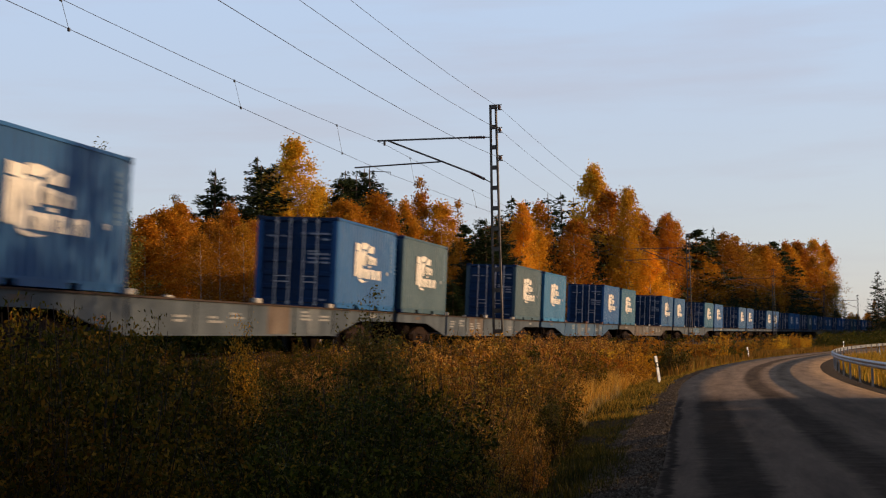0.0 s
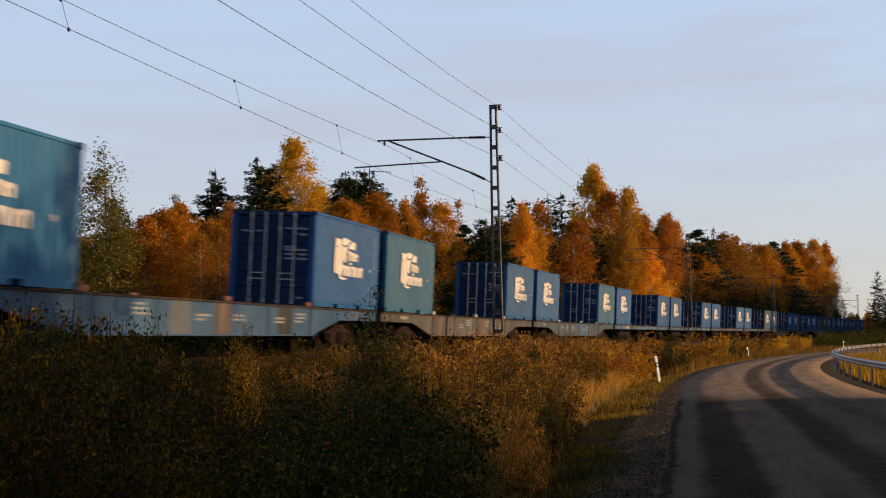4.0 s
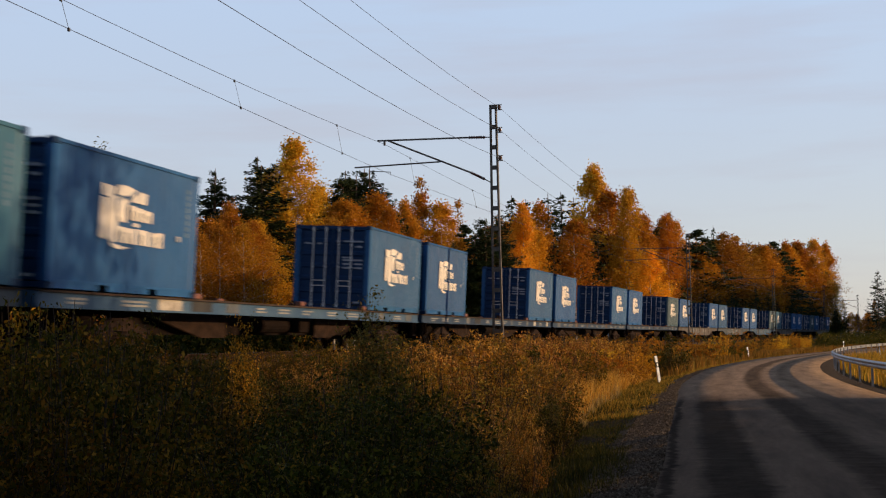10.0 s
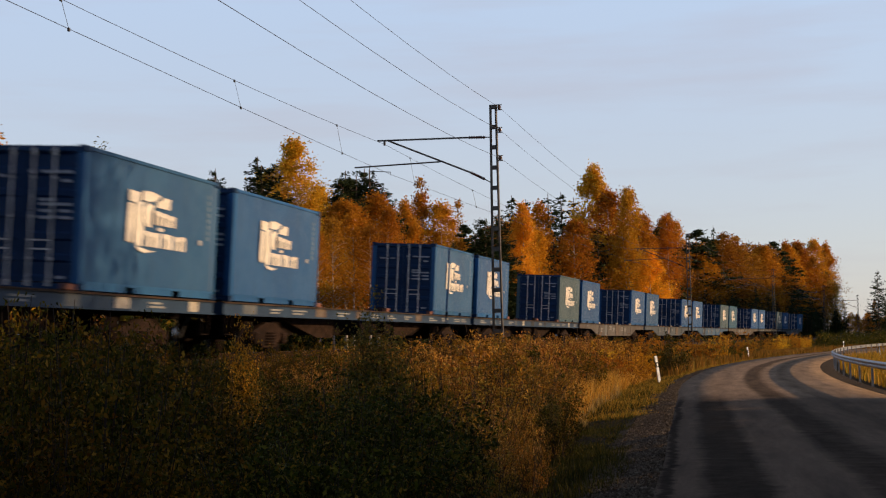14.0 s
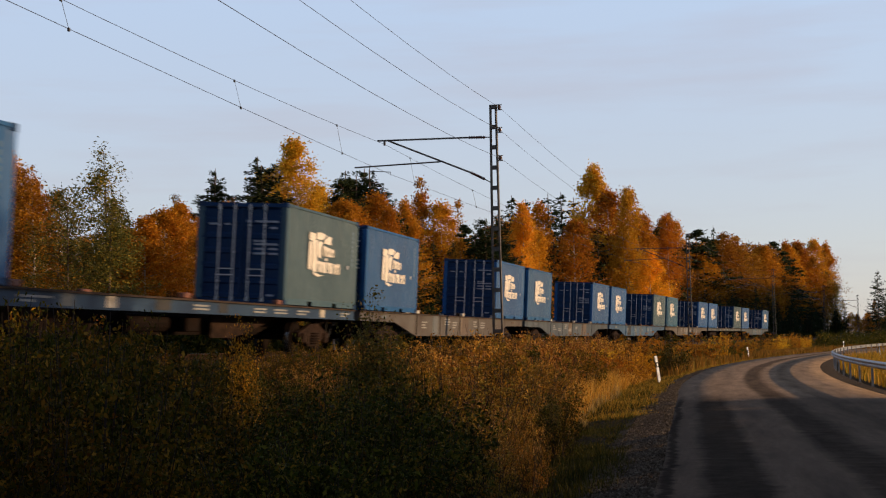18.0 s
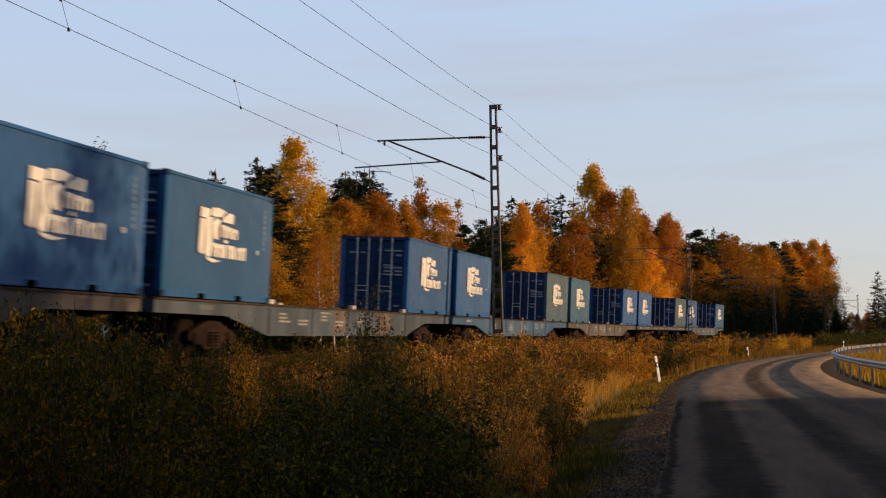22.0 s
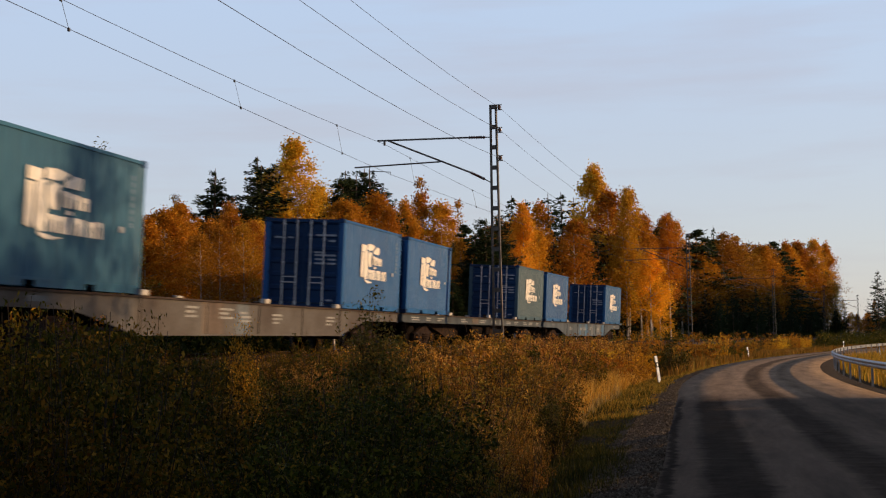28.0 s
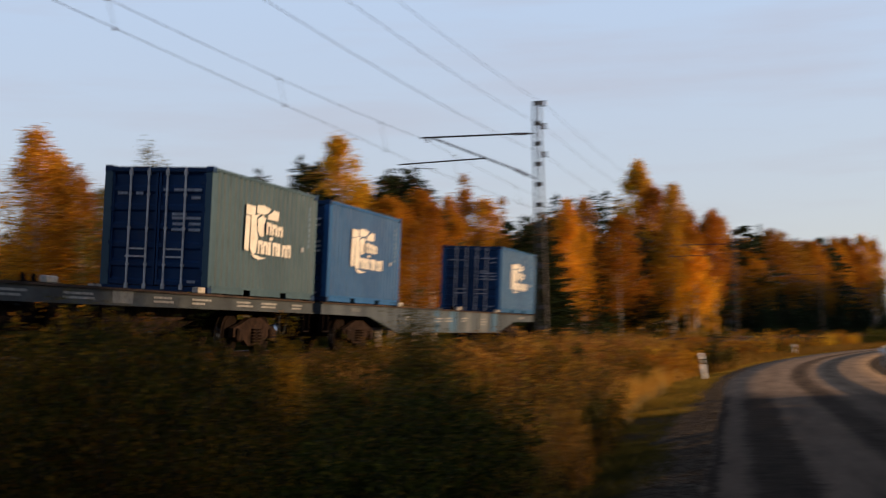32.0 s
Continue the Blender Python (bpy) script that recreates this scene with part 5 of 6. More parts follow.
# the wood on the sunny side, out of sight, whose shade lies over the road's near stretch
for k in range(98):
    y = -34 + 1.46 * (k // 2) + tr.uniform(-0.3, 0.3)
    x = 17.5 + tr.uniform(-1.0, 2.0) + (4.5 if k % 2 else 0) + max(0, y - 20) * 0.10
    foot = y - (x - 0.5) * math.tan(radians(SUN_AZ))
    if abs(foot - 21.9) < 0.8:
        continue
    h = float(np.interp(foot, [-40, 12.8, 14.3, 31, 36], [7.9, 7.9, 4.9, 4.9, 5.0])) + tr.uniform(-0.3, 0.5) + (0.9 if k % 2 else 0)
    plant(tr.choice(["pine", "spruce", "spruce", "olive"]), x, y, h, 2.4)
# unseen hedge added to close the gaps in the road's shade
for k in range(44):
    plant("olive", 16.6 + tr.uniform(-0.5, 0.5) + max(0, 0.45 * k - 4) * 0.10, 16.0 + 0.45 * k, tr.uniform(4.5, 4.9), 2.3)
# unseen pines added so that their crowns shade the nearest wagon sills
for y in (23.6, 25.4, 27.2):
    plant("high", 19 + tr.uniform(-1, 1), y, tr.uniform(10.2, 10.9), 1.2, "far")
# unseen open crowns added to dapple the nearest containers with shade
for y in (19.5, 22.0, 24.4, 26.6, 28.9):
    plant("tall", 21 + tr.uniform(-3, 4), y, tr.uniform(12.0, 13.8), 1.5, "far")
# sparse unseen trees that stripe the road farther on with shade
for k in range(9):
    y = 53 + 7.5 * k + tr.uniform(-2, 2)
    plant(tr.choice(["rust", "spruce"]), 24 + 0.06 * y + tr.uniform(-2, 4), y, tr.uniform(4.2, 7.0), 0.8)

# trees behind the camera, out of sight, added to keep sky light off the foreground
for k in range(44):
    plant(tr.choice(["pine", "spruce", "rust", "orange"]), -62 + 2.1 * k + tr.uniform(-1, 1), -11 - 13 * (k % 3) * 0.6 - tr.uniform(0, 4), tr.uniform(11, 16), 1.5)


# ---- bushes and grass ----
def bush(seed, h, w, stems, per, size, leaf, label, category="bush", upright=0.5):
    """Many stems from one root, with leaves along their upper part."""
    r = np.random.default_rng(seed)
    ob = thing(category, None, label, category, "bushes along the railway" if category == "bush" else "weeds on the bank")
    bm = bmesh.new()
    cs, ss = [], []
    for k in range(stems):
        a = r.uniform(0, math.tau)
        d = w * math.sqrt(r.uniform(0, 1))
        tall = h * r.uniform(0.6, 1.06) * (1 - 0.3 * (d / w) ** 2)
        foot = Vector((math.cos(a) * d * (1 - upright) * 0.6, math.sin(a) * d * (1 - upright) * 0.6, -0.05))
        tip = Vector((math.cos(a) * d, math.sin(a) * d, tall))
        mid = foot.lerp(tip, 0.5) + Vector((r.normal() * 0.05, r.normal() * 0.05, 0.05))
        tube(bm, foot, mid, 0.007, 0.005, 3)
        tube(bm, mid, tip, 0.005, 0.002, 3)
        sprays = max(4, per // 13)
        g = r.uniform(0.12, 1.0, sprays) ** 0.8
        knots = np.array([list(foot.lerp(mid, min(1, 2 * x)) if x < 0.5 else mid.lerp(tip, 2 * x - 1)) for x in g])
        knots = knots + r.normal(size=(sprays, 3)) * np.array([0.11, 0.11, 0.06]) * (1.25 - g[:, None] * 0.6) * (h / 1.6)
        which = r.integers(0, sprays, per)
        cs.append(knots[which] + r.normal(size=(per, 3)) * np.array([0.038, 0.038, 0.034]) * (h / 1.6) * r.uniform(0.6, 1.5, sprays)[which][:, None])
        ss.append(size * r.uniform(0.55, 1.3, per))
    part("stem", bm, TWIG, ob)["kind"] = "stuff"
    q = leaf_blades(np.concatenate(cs), np.concatenate(ss), 0.5, 0.2, r)
    obj("foliage", from_polys("foliage", q.reshape(-1, 3), np.full(len(q), 4)), leaf, ob)["kind"] = "stuff"
    return ob


# seed, height, radius, stems, leaves a stem, leaf size, leaves, label, category, uprightness
BUSH_SORTS = {
    "gold_sapling": [(43, 2.4, 0.20, 26, 240, 0.027, LEAF_YELLOW, "slender young birch with yellow leaves", "bush", 0.85), (44, 2.4, 0.26, 24, 90, 0.020, LEAF_YELLOW, "slender young birch with yellow leaves", "bush", 0.8)],
    "olive_sapling": [(45, 2.5, 0.34, 34, 230, 0.030, LEAF_OLIVE, "slender young tree with olive leaves", "bush", 0.8), (46, 2.5, 0.45, 34, 200, 0.030, LEAF_OLIVE, "slender young tree with olive leaves", "bush", 0.75)],
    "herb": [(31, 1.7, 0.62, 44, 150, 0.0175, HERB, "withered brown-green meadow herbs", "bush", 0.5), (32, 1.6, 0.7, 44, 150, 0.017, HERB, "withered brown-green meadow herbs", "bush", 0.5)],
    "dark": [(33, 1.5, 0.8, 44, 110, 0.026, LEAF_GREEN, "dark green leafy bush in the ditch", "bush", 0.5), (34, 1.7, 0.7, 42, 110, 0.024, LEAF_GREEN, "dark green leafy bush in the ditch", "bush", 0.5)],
    "gold": [(35, 1.9, 0.42, 32, 110, 0.024, LEAF_YELLOW, "young birch with yellow leaves", "bush", 0.75), (36, 1.8, 0.9, 44, 120, 0.028, LEAF_YELLOW, "golden autumn bush by the railway", "bush", 0.5)],
    "olive": [(37, 2.0, 0.42, 34, 120, 0.024, LEAF_OLIVE, "slender young tree with olive leaves", "bush", 0.75), (38, 1.8, 1.0, 44, 120, 0.026, LEAF_OLIVE, "olive-green bush by the railway", "bush", 0.5)],
    "weed": [(41, 1.3, 0.55, 38, 80, 0.020, REDSTALK, "tall russet fireweed gone to seed", "weed", 0.8), (42, 1.4, 0.7, 38, 80, 0.021, HERB2, "brownish wild herbs on the bank", "weed", 0.7)],
    "rust": [(39, 1.5, 0.9, 44, 120, 0.026, LEAF_RUST, "rusty orange low bush on the bank", "bush", 0.5), (40, 1.7, 0.8, 42, 120, 0.026, LEAF_ORANGE, "orange low bush on the bank", "bush", 0.5)],
}
BUSHES = {}


def bush_of(kind, i, near):
    """Far bushes carry fewer, larger leaves."""
    if (kind, i, near) not in BUSHES:
        seed, h, w, stems, per, size, leaf, label, cat, up = BUSH_SORTS[kind][i]
        if not near:
            stems, per, size = int(stems * 0.6), int(per * 0.8), size * 1.35
        elif kind != "herb":
            per, size = (int(per * 1.2), size * 0.85) if kind == "dark" else (int(per * 1.35), size * 0.72)
        BUSHES[(kind, i, near)] = bush(seed, h, w, stems, per, size, leaf, label, cat, up)
    return BUSHES[(kind, i, near)]


bush_used = {}


def set_bush(kind, x, y, h, wide=1.0, which=None):
    i = tr.randrange(2) if which is None else which
    near = y < 24
    src = bush_of(kind, i, near)
    f = h / BUSH_SORTS[kind][i][1]
    m = pose(x, y, lie(x, y), 0, 0, tr.uniform(0, 360)) @ Matrix.Diagonal((f * wide, f * wide, f, 1))
    if not bush_used.get((kind, i, near)):
        bush_used[(kind, i, near)] = True
        src.matrix_basis = m
        return src
    return copy_thing(src, m @ Matrix.Diagonal((1 / src.scale.x, 1 / src.scale.y, 1 / src.scale.z, 1)))


# single bushes that stand out in front of the train
for kind, which, x, y, top, wide in (("gold_sapling", 0, -5.5, 15.0, 2.02, 0.6), ("olive_sapling", 1, -5.44, 15.12, 1.7, 0.5), ("olive_sapling", 0, -4.25, 16.4, 2.15, 1.0), ("olive_sapling", 1, -4.1, 16.55, 1.85, 1.0), ("olive_sapling", 1, -4.4, 16.35, 1.7, 1.0), ("rust", 0, -4.0, 16.9, 1.5, 0.6), ("rust", 0, -3.7, 17.2, 1.45, 0.6), ("dark", 0, seen_at(600, 10.5), 10.5, 1.22, 1.0), ("dark", 1, seen_at(650, 10), 10.0, 1.25, 1.0), ("dark", 0, seen_at(700, 10.4), 10.4, 1.28, 1.0), ("dark", 1, seen_at(620, 8.8), 8.8, 1.05, 1.0), ("dark", 0, seen_at(690, 8.8), 8.8, 1.08, 1.0), ("dark", 1, seen_at(550, 11.5), 11.5, 1.2, 1.0), ("herb", 0, seen_at(715, 13), 13.0, 1.3, 0.75), ("herb", 1, seen_at(752, 13.5), 13.5, 1.2, 0.7), ("dark", 0, seen_at(690, 13.6), 13.6, 1.36, 0.8), ("herb", 0, seen_at(735, 11.5), 11.5, 1.0, 0.8), ("herb", 1, seen_at(770, 12.4), 12.4, 0.95, 0.8), ("herb", 0, seen_at(640, 12.0), 12.0, 1.32, 0.7), ("rust", 1, seen_at(585, 10.2), 10.2, 1.1, 0.5), ("dark", 1, seen_at(655, 13.2), 13.2, 1.38, 0.9), ("dark", 0, -4.0, 14.2, 1.15, 0.9), ("dark", 1, -3.3, 13.6, 1.05, 0.9), ("dark", 1, -4.5, 13.2, 1.15, 0.9),
                                     ("dark", 1, -4.64, 8.3, 1.84, 0.5), ("dark", 1, -4.9, 9.4, 1.80, 0.5), ("dark", 0, -4.2, 8.6, 1.78, 0.5), ("herb", 0, -4.5, 9.2, 1.72, 0.8), ("herb", 1, -4.75, 8.9, 1.80, 0.8), ("herb", 0, -5.1, 9.3, 1.85, 0.8), ("herb", 1, -4.95, 8.6, 1.82, 0.8), ("herb", 0, -4.35, 8.9, 1.70, 0.8), ("herb", 1, -5.3, 9.7, 1.84, 0.8), ("dark", 0, -5.2, 10.4, 1.82, 0.6), ("herb", 0, -4.7, 9.9, 1.74, 0.8), ("herb", 1, -4.2, 9.4, 1.60, 0.8), ("herb", 0, -4.1, 9.9, 1.52, 0.8), ("dark", 1, -4.3, 9.7, 1.74, 0.45), ("herb", 1, -5.4, 10.2, 1.8, 0.8), ("weed", 1, -2.95, 8.0, 1.0, 1.0), ("weed", 1, -2.55, 8.2, 0.8, 0.9), ("weed", 1, -2.45, 9.6, 0.75, 1.0), ("weed", 0, -2.75, 10.6, 0.85, 1.0), ("weed", 1, -2.85, 12.2, 0.85, 1.1), ("weed", 1, -2.65, 13.6, 0.75, 1.1), ("weed", 0, -3.05, 14.6, 0.85, 1.1), ("weed", 1, -2.60, 11.4, 0.65, 1.1), ("weed", 1, -2.75, 15.6, 0.7, 1.1), ("weed", 0, -2.90, 17.5, 0.7, 1.1), ("weed", 1, -2.95, 19.0, 0.7, 1.2), ("dark", 1, -2.7, 9.3, 1.28, 1.0), ("dark", 0, -2.4, 10.6, 1.22, 1.0), ("dark", 0, -3.5, 12.5, 1.32, 0.9),
                                     ("dark", 1, -1.75, 62.0, 1.75, 1.3), ("dark", 0, -2.1, 64.0, 1.55, 1.2), ("rust", 1, -3.6, 46.0, 1.25, 1.3), ("rust", 0, -3.2, 49.0, 1.1, 1.2), ("gold", 1, -4.4, 52.0, 1.35, 1.2)):
    set_bush(kind, x, y, top - lie(x, y), wide, which)

# dark growth at the thicket's foot, and green tufts among the russet weeds
for k in range(9):
    y = 7.4 + 0.16 * k
    x = seen_at(505 + 17 * k + tr.uniform(-10, 10), y)
    set_bush("dark", x, y, 0.98 + tr.uniform(-0.08, 0.14) - lie(x, y), 0.8)
for k in range(22):
    y = 17 + 0.65 * k + tr.uniform(-0.4, 0.4)
    x = seen_at(tr.uniform(790, 1010), y)
    set_bush(tr.choice(["olive", "herb", "weed", "dark"]), x, y, max(0.45, 0.70 + tr.uniform(-0.15, 0.2) + max(0, (y - 22) * 0.03) - lie(x, y)), 0.7)

# thicket between the camera's verge and the railway
for k in range(150):
    y = 4.4 + 17 * (k / 150.0) ** 1.15 + tr.uniform(-0.4, 0.4)
    lo, hi = -0.9 - y * 0.07, -8.6
    x = lo + (hi - lo) * tr.random()
    if math.hypot(x, y) < 6.3 or (y < 7.5 and x > -0.30 * y):
        continue
    left = min(max((-x / y - 0.40) / 0.07, 0), 1)
    top = 1.22 + tr.uniform(-0.22, 0.14) + 0.42 * left - 0.55 * max(0, (x + 0.28 * y + 1.2) / 3.0)
    if top - lie(x, y) < 0.35:
        continue
    set_bush("weed" if x > -0.25 * y else tr.choices(["herb", "dark", "rust", "olive"], [5, 4.5, 0.6, 0.2] if y > 10 else [6, 2, 0, 0])[0], x, y, top - lie(x, y), tr.uniform(0.7, 1.0))
# low bushes along the bank, up to the bend
for k in range(95):
    s = 22 + 190 * (k / 95.0) ** 1.15 + tr.uniform(-1, 1)
    q = tr.uniform(4.2, 8.5)
    p = beside(s, q)
    if p.x > road_left(p.y) - 2.2:
        p.x = road_left(p.y) - 2.2 - tr.uniform(0, 2)
    top = 1.15 + tr.uniform(-0.4, 0.35) if s < 70 else 1.5 + tr.uniform(-0.5, 0.5)
    set_bush(tr.choices(["gold", "rust", "olive", "herb", "dark"], [3, 3, 2.5, 1.5, 0.5] if s > 50 else [0.2, 0.6, 0.3, 4, 0.2])[0], p.x, p.y, max(0.5, top - lie(p.x, p.y)), 1.15)
# low herbs that hide the rails
for k in range(84):
    p = beside(13 + 29 * (k / 84.0) + tr.uniform(-0.4, 0.4), tr.uniform(3.1, 4.3))
    set_bush(tr.choice(["herb", "herb", "weed", "dark"]), p.x, p.y, (1.52 if p.y > 21 else 1.30) + tr.uniform(-0.12, 0.10) - lie(p.x, p.y), tr.uniform(0.7, 0.9))
# weeds between the grass of the bank
for k in range(150):
    y = 15 + 40 * (k / 150.0) ** 1.1 + tr.uniform(-0.5, 0.5)
    x = road_left(y) - 2.3 - 6.2 * tr.random() ** 0.9
    hump = 0.55 * math.exp(-((x + 0.17 * y) ** 2) / 3.0)
    top = 0.75 + hump + tr.uniform(-0.3, 0.2) + max(0, (-x - 5) * 0.1)
    if top - lie(x, y) > 0.4:
        set_bush("weed", x, y, top - lie(x, y), tr.uniform(0.9, 1.3))
# the thick growth close to the rails, which hides the wheels
for k in range(96):
    s = 23 + 40 * (k / 96.0) + tr.uniform(-0.4, 0.4)
    p = beside(s, tr.uniform(4.1, 6.6))
    hide = min(max((s - 24) / 8, 0), 1)
    top = 1.40 + 0.40 * hide + tr.uniform(-0.22, 0.16)
    set_bush("weed", p.x, p.y, top - lie(p.x, p.y), tr.uniform(0.8, 1.1), 0 if tr.random() < 0.65 else 1)


def scrub(name, leaf, rows, label, seed):
    """Low growth past counting: each row is x, y, height, radius."""
    r = np.random.default_rng(seed)
    cs, ss = [], []
    for x, y, h, w in rows:
        n = 420
        u = r.uniform(0.05, 1, n)
        a = r.uniform(0, math.tau, n)
        d = w * np.sqrt(r.uniform(0, 1, n)) * (1 - 0.55 * u ** 2)
        lump = 0.8 + 0.2 * np.sin(3 * a + x)
        cs.append(np.stack([x + d * np.cos(a), y + d * np.sin(a), lie(x, y) + h * u * lump], 1))
        ss.append(r.uniform(0.05, 0.13, n))
    t = leaf_quads(np.concatenate(cs), np.concatenate(ss), 0.65, 0.1, r)
    return tagged(obj(name, from_polys(name, t.reshape(-1, 3), np.full(len(t), 3)), leaf), label, "undergrowth", "", "stuff")


def foot_of_wood(n, seed, s0=34, s1=334):
    q = random.Random(seed)
    out = []
    for k in range(n):
        p = beside(s0 + (s1 - s0) * (k + q.random()) / n, -q.uniform(6.5, 13.5))
        out.append((p.x, p.y, q.uniform(1.2, 2.8) if p.y < 190 else q.uniform(1.5, 3.0), q.uniform(0.9, 1.9)))
    return out


def behind_track(n, seed):
    q = random.Random(seed)
    out = []
    for k in range(n):
        p = beside(15 + 36 * (k + q.random()) / n, -q.uniform(4.4, 6.4))
        out.append((p.x, p.y, q.uniform(2.0, 2.7), q.uniform(0.8, 1.2)))
    return out


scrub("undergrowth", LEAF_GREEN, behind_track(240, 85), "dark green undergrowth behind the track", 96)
scrub("undergrowth", LEAF_RUST, foot_of_wood(34, 81), "rusty undergrowth at the foot of the wood", 91)
scrub("undergrowth", LEAF_OLIVE, foot_of_wood(60, 82), "olive undergrowth at the foot of the wood", 92)
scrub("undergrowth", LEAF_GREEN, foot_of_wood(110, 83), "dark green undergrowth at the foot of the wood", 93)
scrub("undergrowth", LEAF_ORANGE, foot_of_wood(16, 84), "orange undergrowth at the foot of the wood", 94)


def blades(name, n, where, tall, wide, material, label, category, seed, lean=0.35):
    """Thin grass blades in two bent pieces; where(r, n) gives x, y."""
    r = np.random.default_rng(seed)
    x, y = where(r, n)
    z = ground_z(x, y) - 0.02
    h = tall(r, x, y)
    a = r.uniform(0, math.tau, len(x))
    w = wide * r.uniform(0.6, 1.3, len(x))
    dx, dy = np.cos(a) * w, np.sin(a) * w
    b = r.uniform(0, math.tau, len(x))
    ln = h * lean * r.uniform(0.2, 1.2, len(x))
    ox, oy = np.cos(b) * ln, np.sin(b) * ln
    p0 = np.stack([x - dx, y - dy, z], 1)
    p1 = np.stack([x + dx, y + dy, z], 1)
    p2 = np.stack([x + ox * 0.35 + dx * 0.8, y + oy * 0.35 + dy * 0.8, z + h * 0.6], 1)
    p3 = np.stack([x + ox * 0.35 - dx * 0.8, y + oy * 0.35 - dy * 0.8, z + h * 0.6], 1)
    p4 = np.stack([x + ox, y + oy, z + h], 1)
    v = np.stack([p0, p1, p2, p3, p4], 1).reshape(-1, 3)
    i = np.arange(len(x)) * 5
    loops = np.stack([i, i + 1, i + 2, i + 3, i + 3, i + 2, i + 4], 1).ravel()
    mesh = from_polys(name, v, np.tile([4, 3], len(x)), loops)
    return tagged(obj(name, mesh, material), label, category, "", "stuff")


def strip(y0, y1, e0, e1, power=1.5):
    """Places between the road's left edge and the bank, thicker near the camera."""
    def f(r, n):
        y = y0 + (y1 - y0) * r.uniform(0, 1, n) ** power
        e = e0 + (e1 - e0) * r.uniform(0, 1, n) ** 0.95
        e = e + 0.5 * (lumps(y * 0.0 + e, y, 3) - 0.35)
        left = -0.42 - 0.014 * (np.clip(y, 0, 40) - 12.7) + np.maximum(y - 40, 0) ** 2 / 660
        return left - e, y
    return f


def lumps(x, y, seed=0):
    """Smooth random values between 0 and 1, over lattices of two sizes."""
    out = 0.0
    for cell, part_of in ((1.9, 0.6), (0.7, 0.4)):
        u, v = x / cell, y / (cell * 1.6)
        i, j = np.floor(u).astype(int), np.floor(v).astype(int)
        fu, fv = u - i, v - j
        fu, fv = fu * fu * (3 - 2 * fu), fv * fv * (3 - 2 * fv)

        def at(a, b):
            h = np.sin(a * 127.1 + b * 311.7 + seed * 74.7) * 43758.5453
            return h - np.floor(h)
        out = out + part_of * ((at(i, j) * (1 - fu) + at(i + 1, j) * fu) * (1 - fv) + (at(i, j + 1) * (1 - fu) + at(i + 1, j + 1) * fu) * fv)
    return out


def patchy(lo, hi):
    def f(r, x, y):
        k = np.clip(lumps(x, y) * 1.6 - 0.3, 0, 1)
        return (lo + (hi - lo) * k) * r.uniform(0.6, 1.15, len(x))
    return f


far_rows = []
for k in range(80):
    y = 172 + tr.uniform(0, 50)
    far_rows.append((min(y * tr.uniform(0.080, 0.15), road_left(y) - 3.5), y, tr.uniform(2.0, 2.7), tr.uniform(1.2, 2.2)))
scrub("undergrowth", LEAF_GREEN, far_rows, "dark thicket beyond the bend of the road", 95)
for x, y, h in ((24.15, 199, 11.4), (26.6, 204, 9.2), (29.5, 207, 11.0)):
    plant("spruce", x, y, h, 1.3)
def left_stalks(r, n):
    y = r.uniform(4.5, 5.6, n)
    return -y * r.uniform(0.40, 0.55, n), y


blades("grass_stalk", 12, left_stalks, lambda r, x, y: r.uniform(0.7, 1.35, len(x)), 0.0035, PALE_STALK, "bleached bent grass stalks in the thicket", "grass", 59, 0.75)
blades("verge_grass", 84000, strip(3.5, 60, 0.5, 3.2), patchy(0.05, 0.17), 0.0045, TURF, "short dark green grass along the road edge", "grass", 51, 0.5)
blades("verge_grass", 20000, strip(28, 140, 0.5, 2.4, 1.2), patchy(0.08, 0.25), 0.006, HERB2, "dry brownish grass along the road edge", "grass", 52, 0.5)
blades("tall_grass", 7000, strip(14, 40, 1.9, 3.6, 1.0), patchy(0.10, 0.5), 0.006, STRAW, "bleached dry grass at the verge", "grass", 60, 0.5)
blades("tall_grass", 64000, strip(13, 60, 2.1, 8.0, 1.1), patchy(0.35, 0.95), 0.007, REDSTALK, "tall russet dry grass on the bank", "grass", 53, 0.35)
blades("tall_grass", 8000, strip(6, 46, 3.0, 8.0), patchy(0.5, 1.15), 0.006, STRAW, "tall bleached dry grass among the bushes", "grass", 54, 0.35)
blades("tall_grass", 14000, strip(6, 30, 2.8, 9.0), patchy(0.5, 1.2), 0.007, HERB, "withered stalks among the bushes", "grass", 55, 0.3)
blades("far_grass", 26000, strip(60, 190, 1.0, 9.0, 1.2), patchy(0.4, 0.9), 0.022, HERB2, "dry brown grass along the bend", "grass", 56)


def inside_bend(r, n):
    y = 36 + 130 * r.uniform(0, 1, n) ** 1.2
    left = -0.42 - 0.014 * 27.3 + np.maximum(y - 40, 0) ** 2 / 660
    return left + ROAD_W + 0.9 + r.uniform(0, 1, n) * 14, y


blades("field_grass", 26000, inside_bend, patchy(0.35, 0.75), 0.016, HERB2, "brown and yellow dry grass behind the guard rail", "grass", 57)
blades("field_grass", 9000, inside_bend, patchy(0.3, 0.8), 0.018, LEAF_YELLOW, "golden weeds behind the guard rail", "grass", 58)


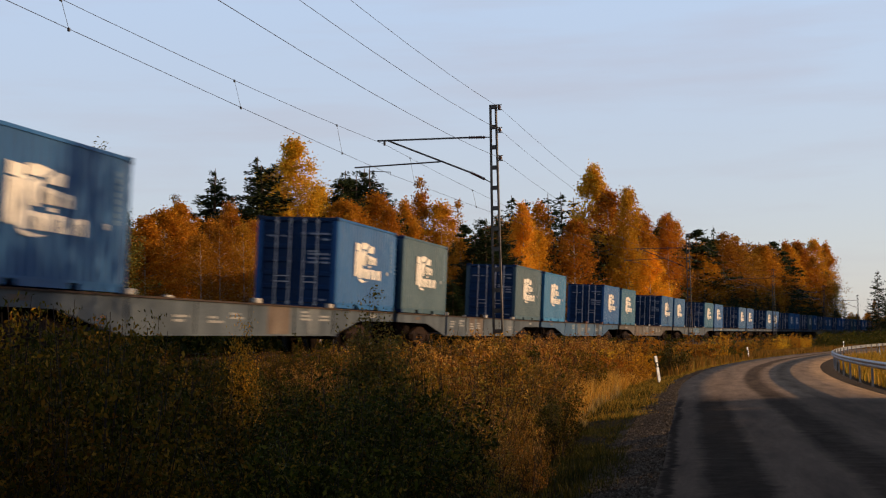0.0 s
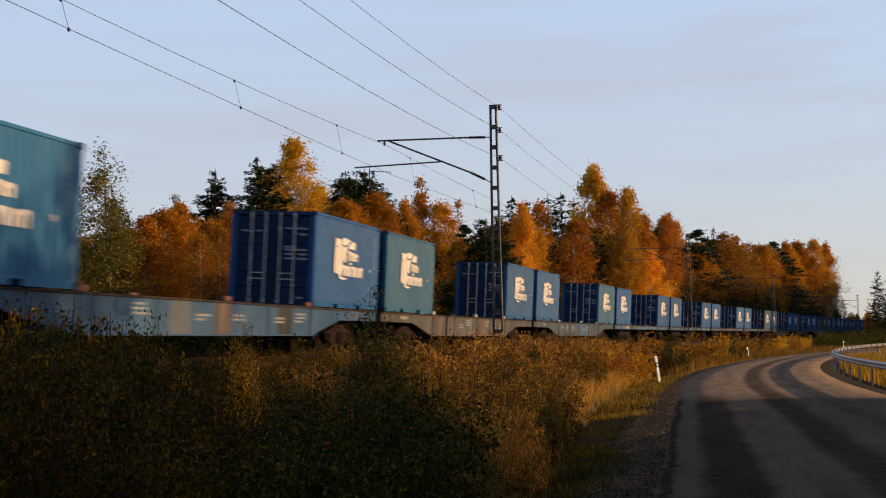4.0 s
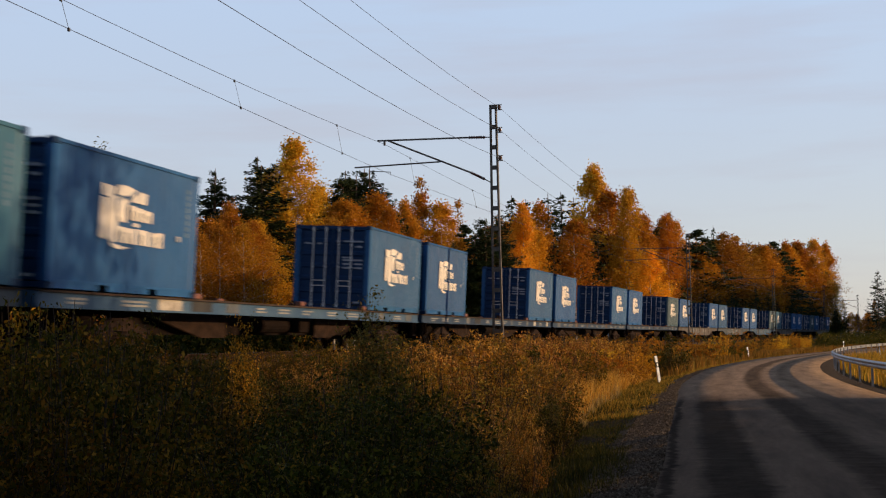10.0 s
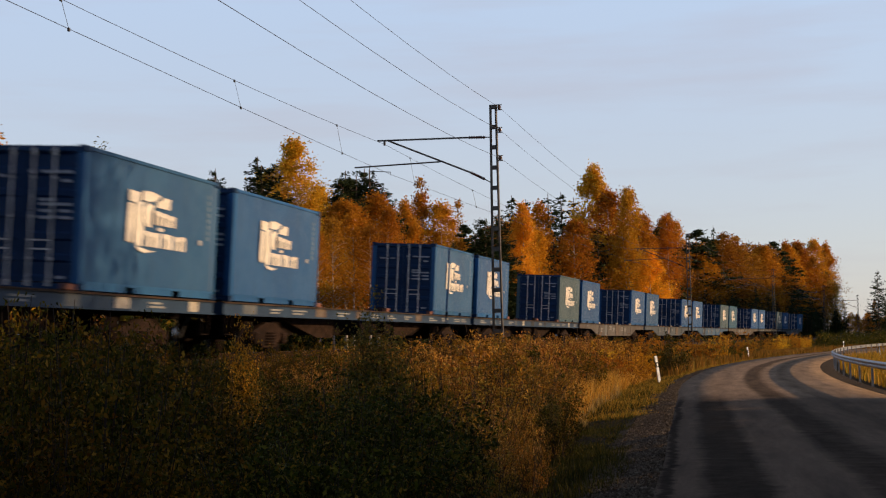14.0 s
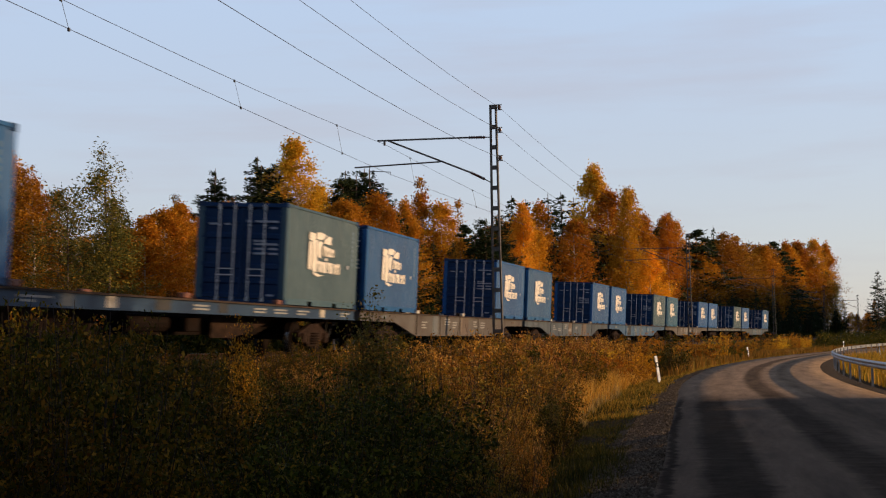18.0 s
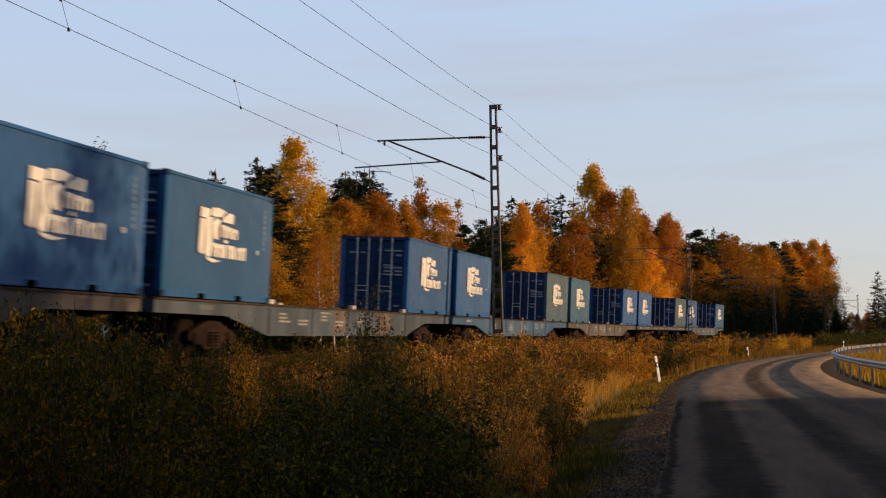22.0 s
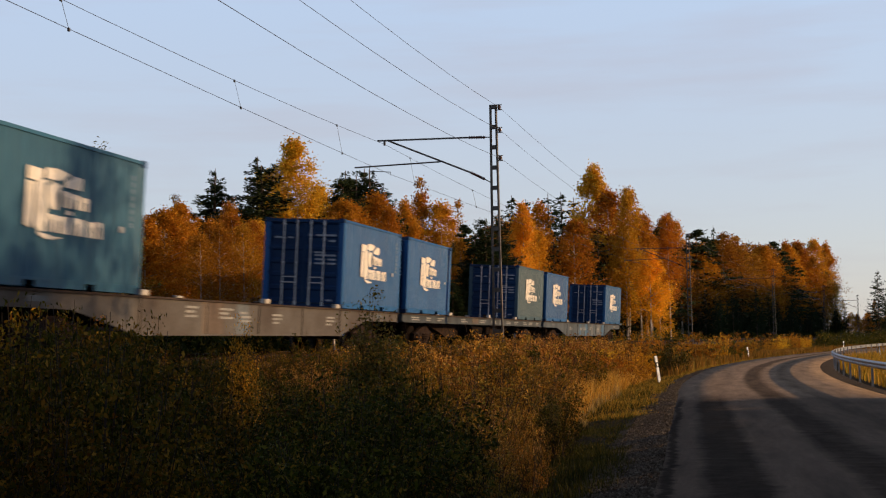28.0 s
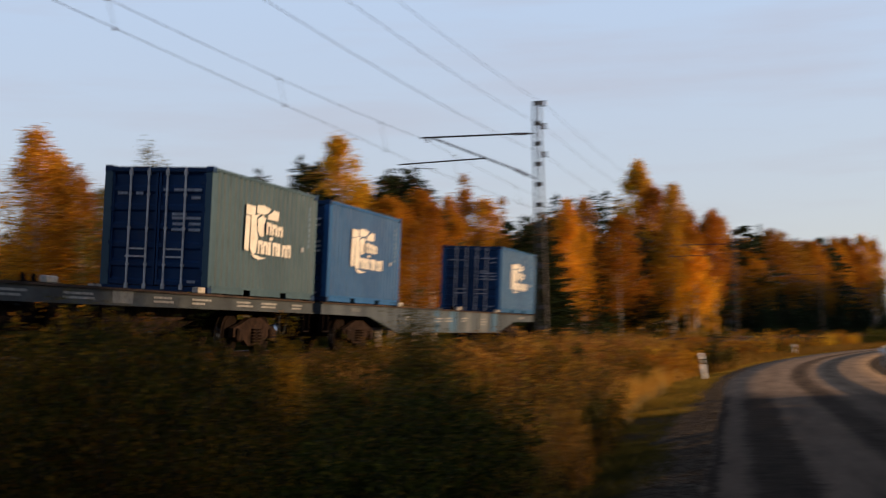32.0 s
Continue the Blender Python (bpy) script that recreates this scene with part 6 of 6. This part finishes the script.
def pebbles(name, n, seed):
    """Loose stones on the shoulder, a few centimetres each."""
    r = np.random.default_rng(seed)
    y = 6 + 44 * r.uniform(0, 1, n) ** 1.6
    left = -0.42 - 0.014 * (np.clip(y, 0, 40) - 12.7) + np.maximum(y - 40, 0) ** 2 / 660
    e = 0.09 + 0.75 * r.uniform(0, 1, n) ** 1.4
    x = left - e - 0.05
    rad = r.uniform(0.008, 0.026, n) * np.where(r.uniform(size=n) > 0.96, 1.8, 1.0)
    z = np.interp(e, [0, 0.12, 0.25, 0.47, 0.77, 2.4], [0.0, -0.01, -0.024, -0.06, -0.105, -0.30])
    c = np.stack([x, y, z], 1)
    o = np.array([(1, 0, 0), (-0.5, 0.87, 0), (-0.5, -0.87, 0), (0.1, 0.1, 0.75), (0, 0, -0.6)])
    v = c[:, None, :] + o[None] * rad[:, None, None] * r.uniform(0.7, 1.3, (n, 5, 1))
    f = np.array([(0, 1, 3), (1, 2, 3), (2, 0, 3), (1, 0, 4), (2, 1, 4), (0, 2, 4)])
    loops = (np.arange(n)[:, None, None] * 5 + f[None]).ravel()
    mesh = from_polys(name, v.reshape(-1, 3), np.full(n * 6, 3), loops)
    return tagged(obj(name, mesh, PEBBLE), "loose grey stones on the road shoulder", "gravel", "", "stuff")


PEBBLE = leafy("grey_stones", [(0.0, (0.035, 0.025, 0.016)), (0.6, (0.085, 0.062, 0.040)), (1.0, (0.18, 0.14, 0.10))], 0.0, 0.85)
pebbles("gravel", 15000, 71)


def motions():
    """The train passes, slowing down; its wheels turn by the way that it goes."""
    times = [2.0 * k for k in range(16)] + [31.0, 31.4, 31.7, 31.85, 32.0]

    def gone(t):
        return ahead(t) + 1.4 * max(t - 31.8, 0)
    base = 10.284
    for k, w in enumerate(wagons, start=1):
        mid = base + k * WAGON + CONTAINER + GAP / 2 - WAGON / 2
        walk(w, [(t, riding(mid - gone(t))) for t in times])
    for k, j, c in loads:
        s = base + k * WAGON if j else base + (k - 1) * WAGON + CONTAINER + GAP
        walk(c, [(t, riding(s + CONTAINER / 2 - gone(t), DECK)) for t in times])
    t, rows = 0.0, []
    while t < 32.0:
        rows.append(t)
        t += 1 / 30
    rows.append(32.0)
    first = [o for o in wagons[0].children if o.name.startswith("wheelset")]
    for o in first:
        y = o.location.y
        walk(o, [(t, pose(0, y, 0.478, math.degrees(gone(t) / 0.478))) for t in rows])
    for w in wagons[1:]:
        mates = [o for o in w.children if o.name.startswith("wheelset")]
        for o, src in zip(mates, first):
            o.rotation_mode = "QUATERNION"
            o.animation_data_create().action = src.animation_data.action
            o.animation_data.action_slot = src.animation_data.action_slot


motions()
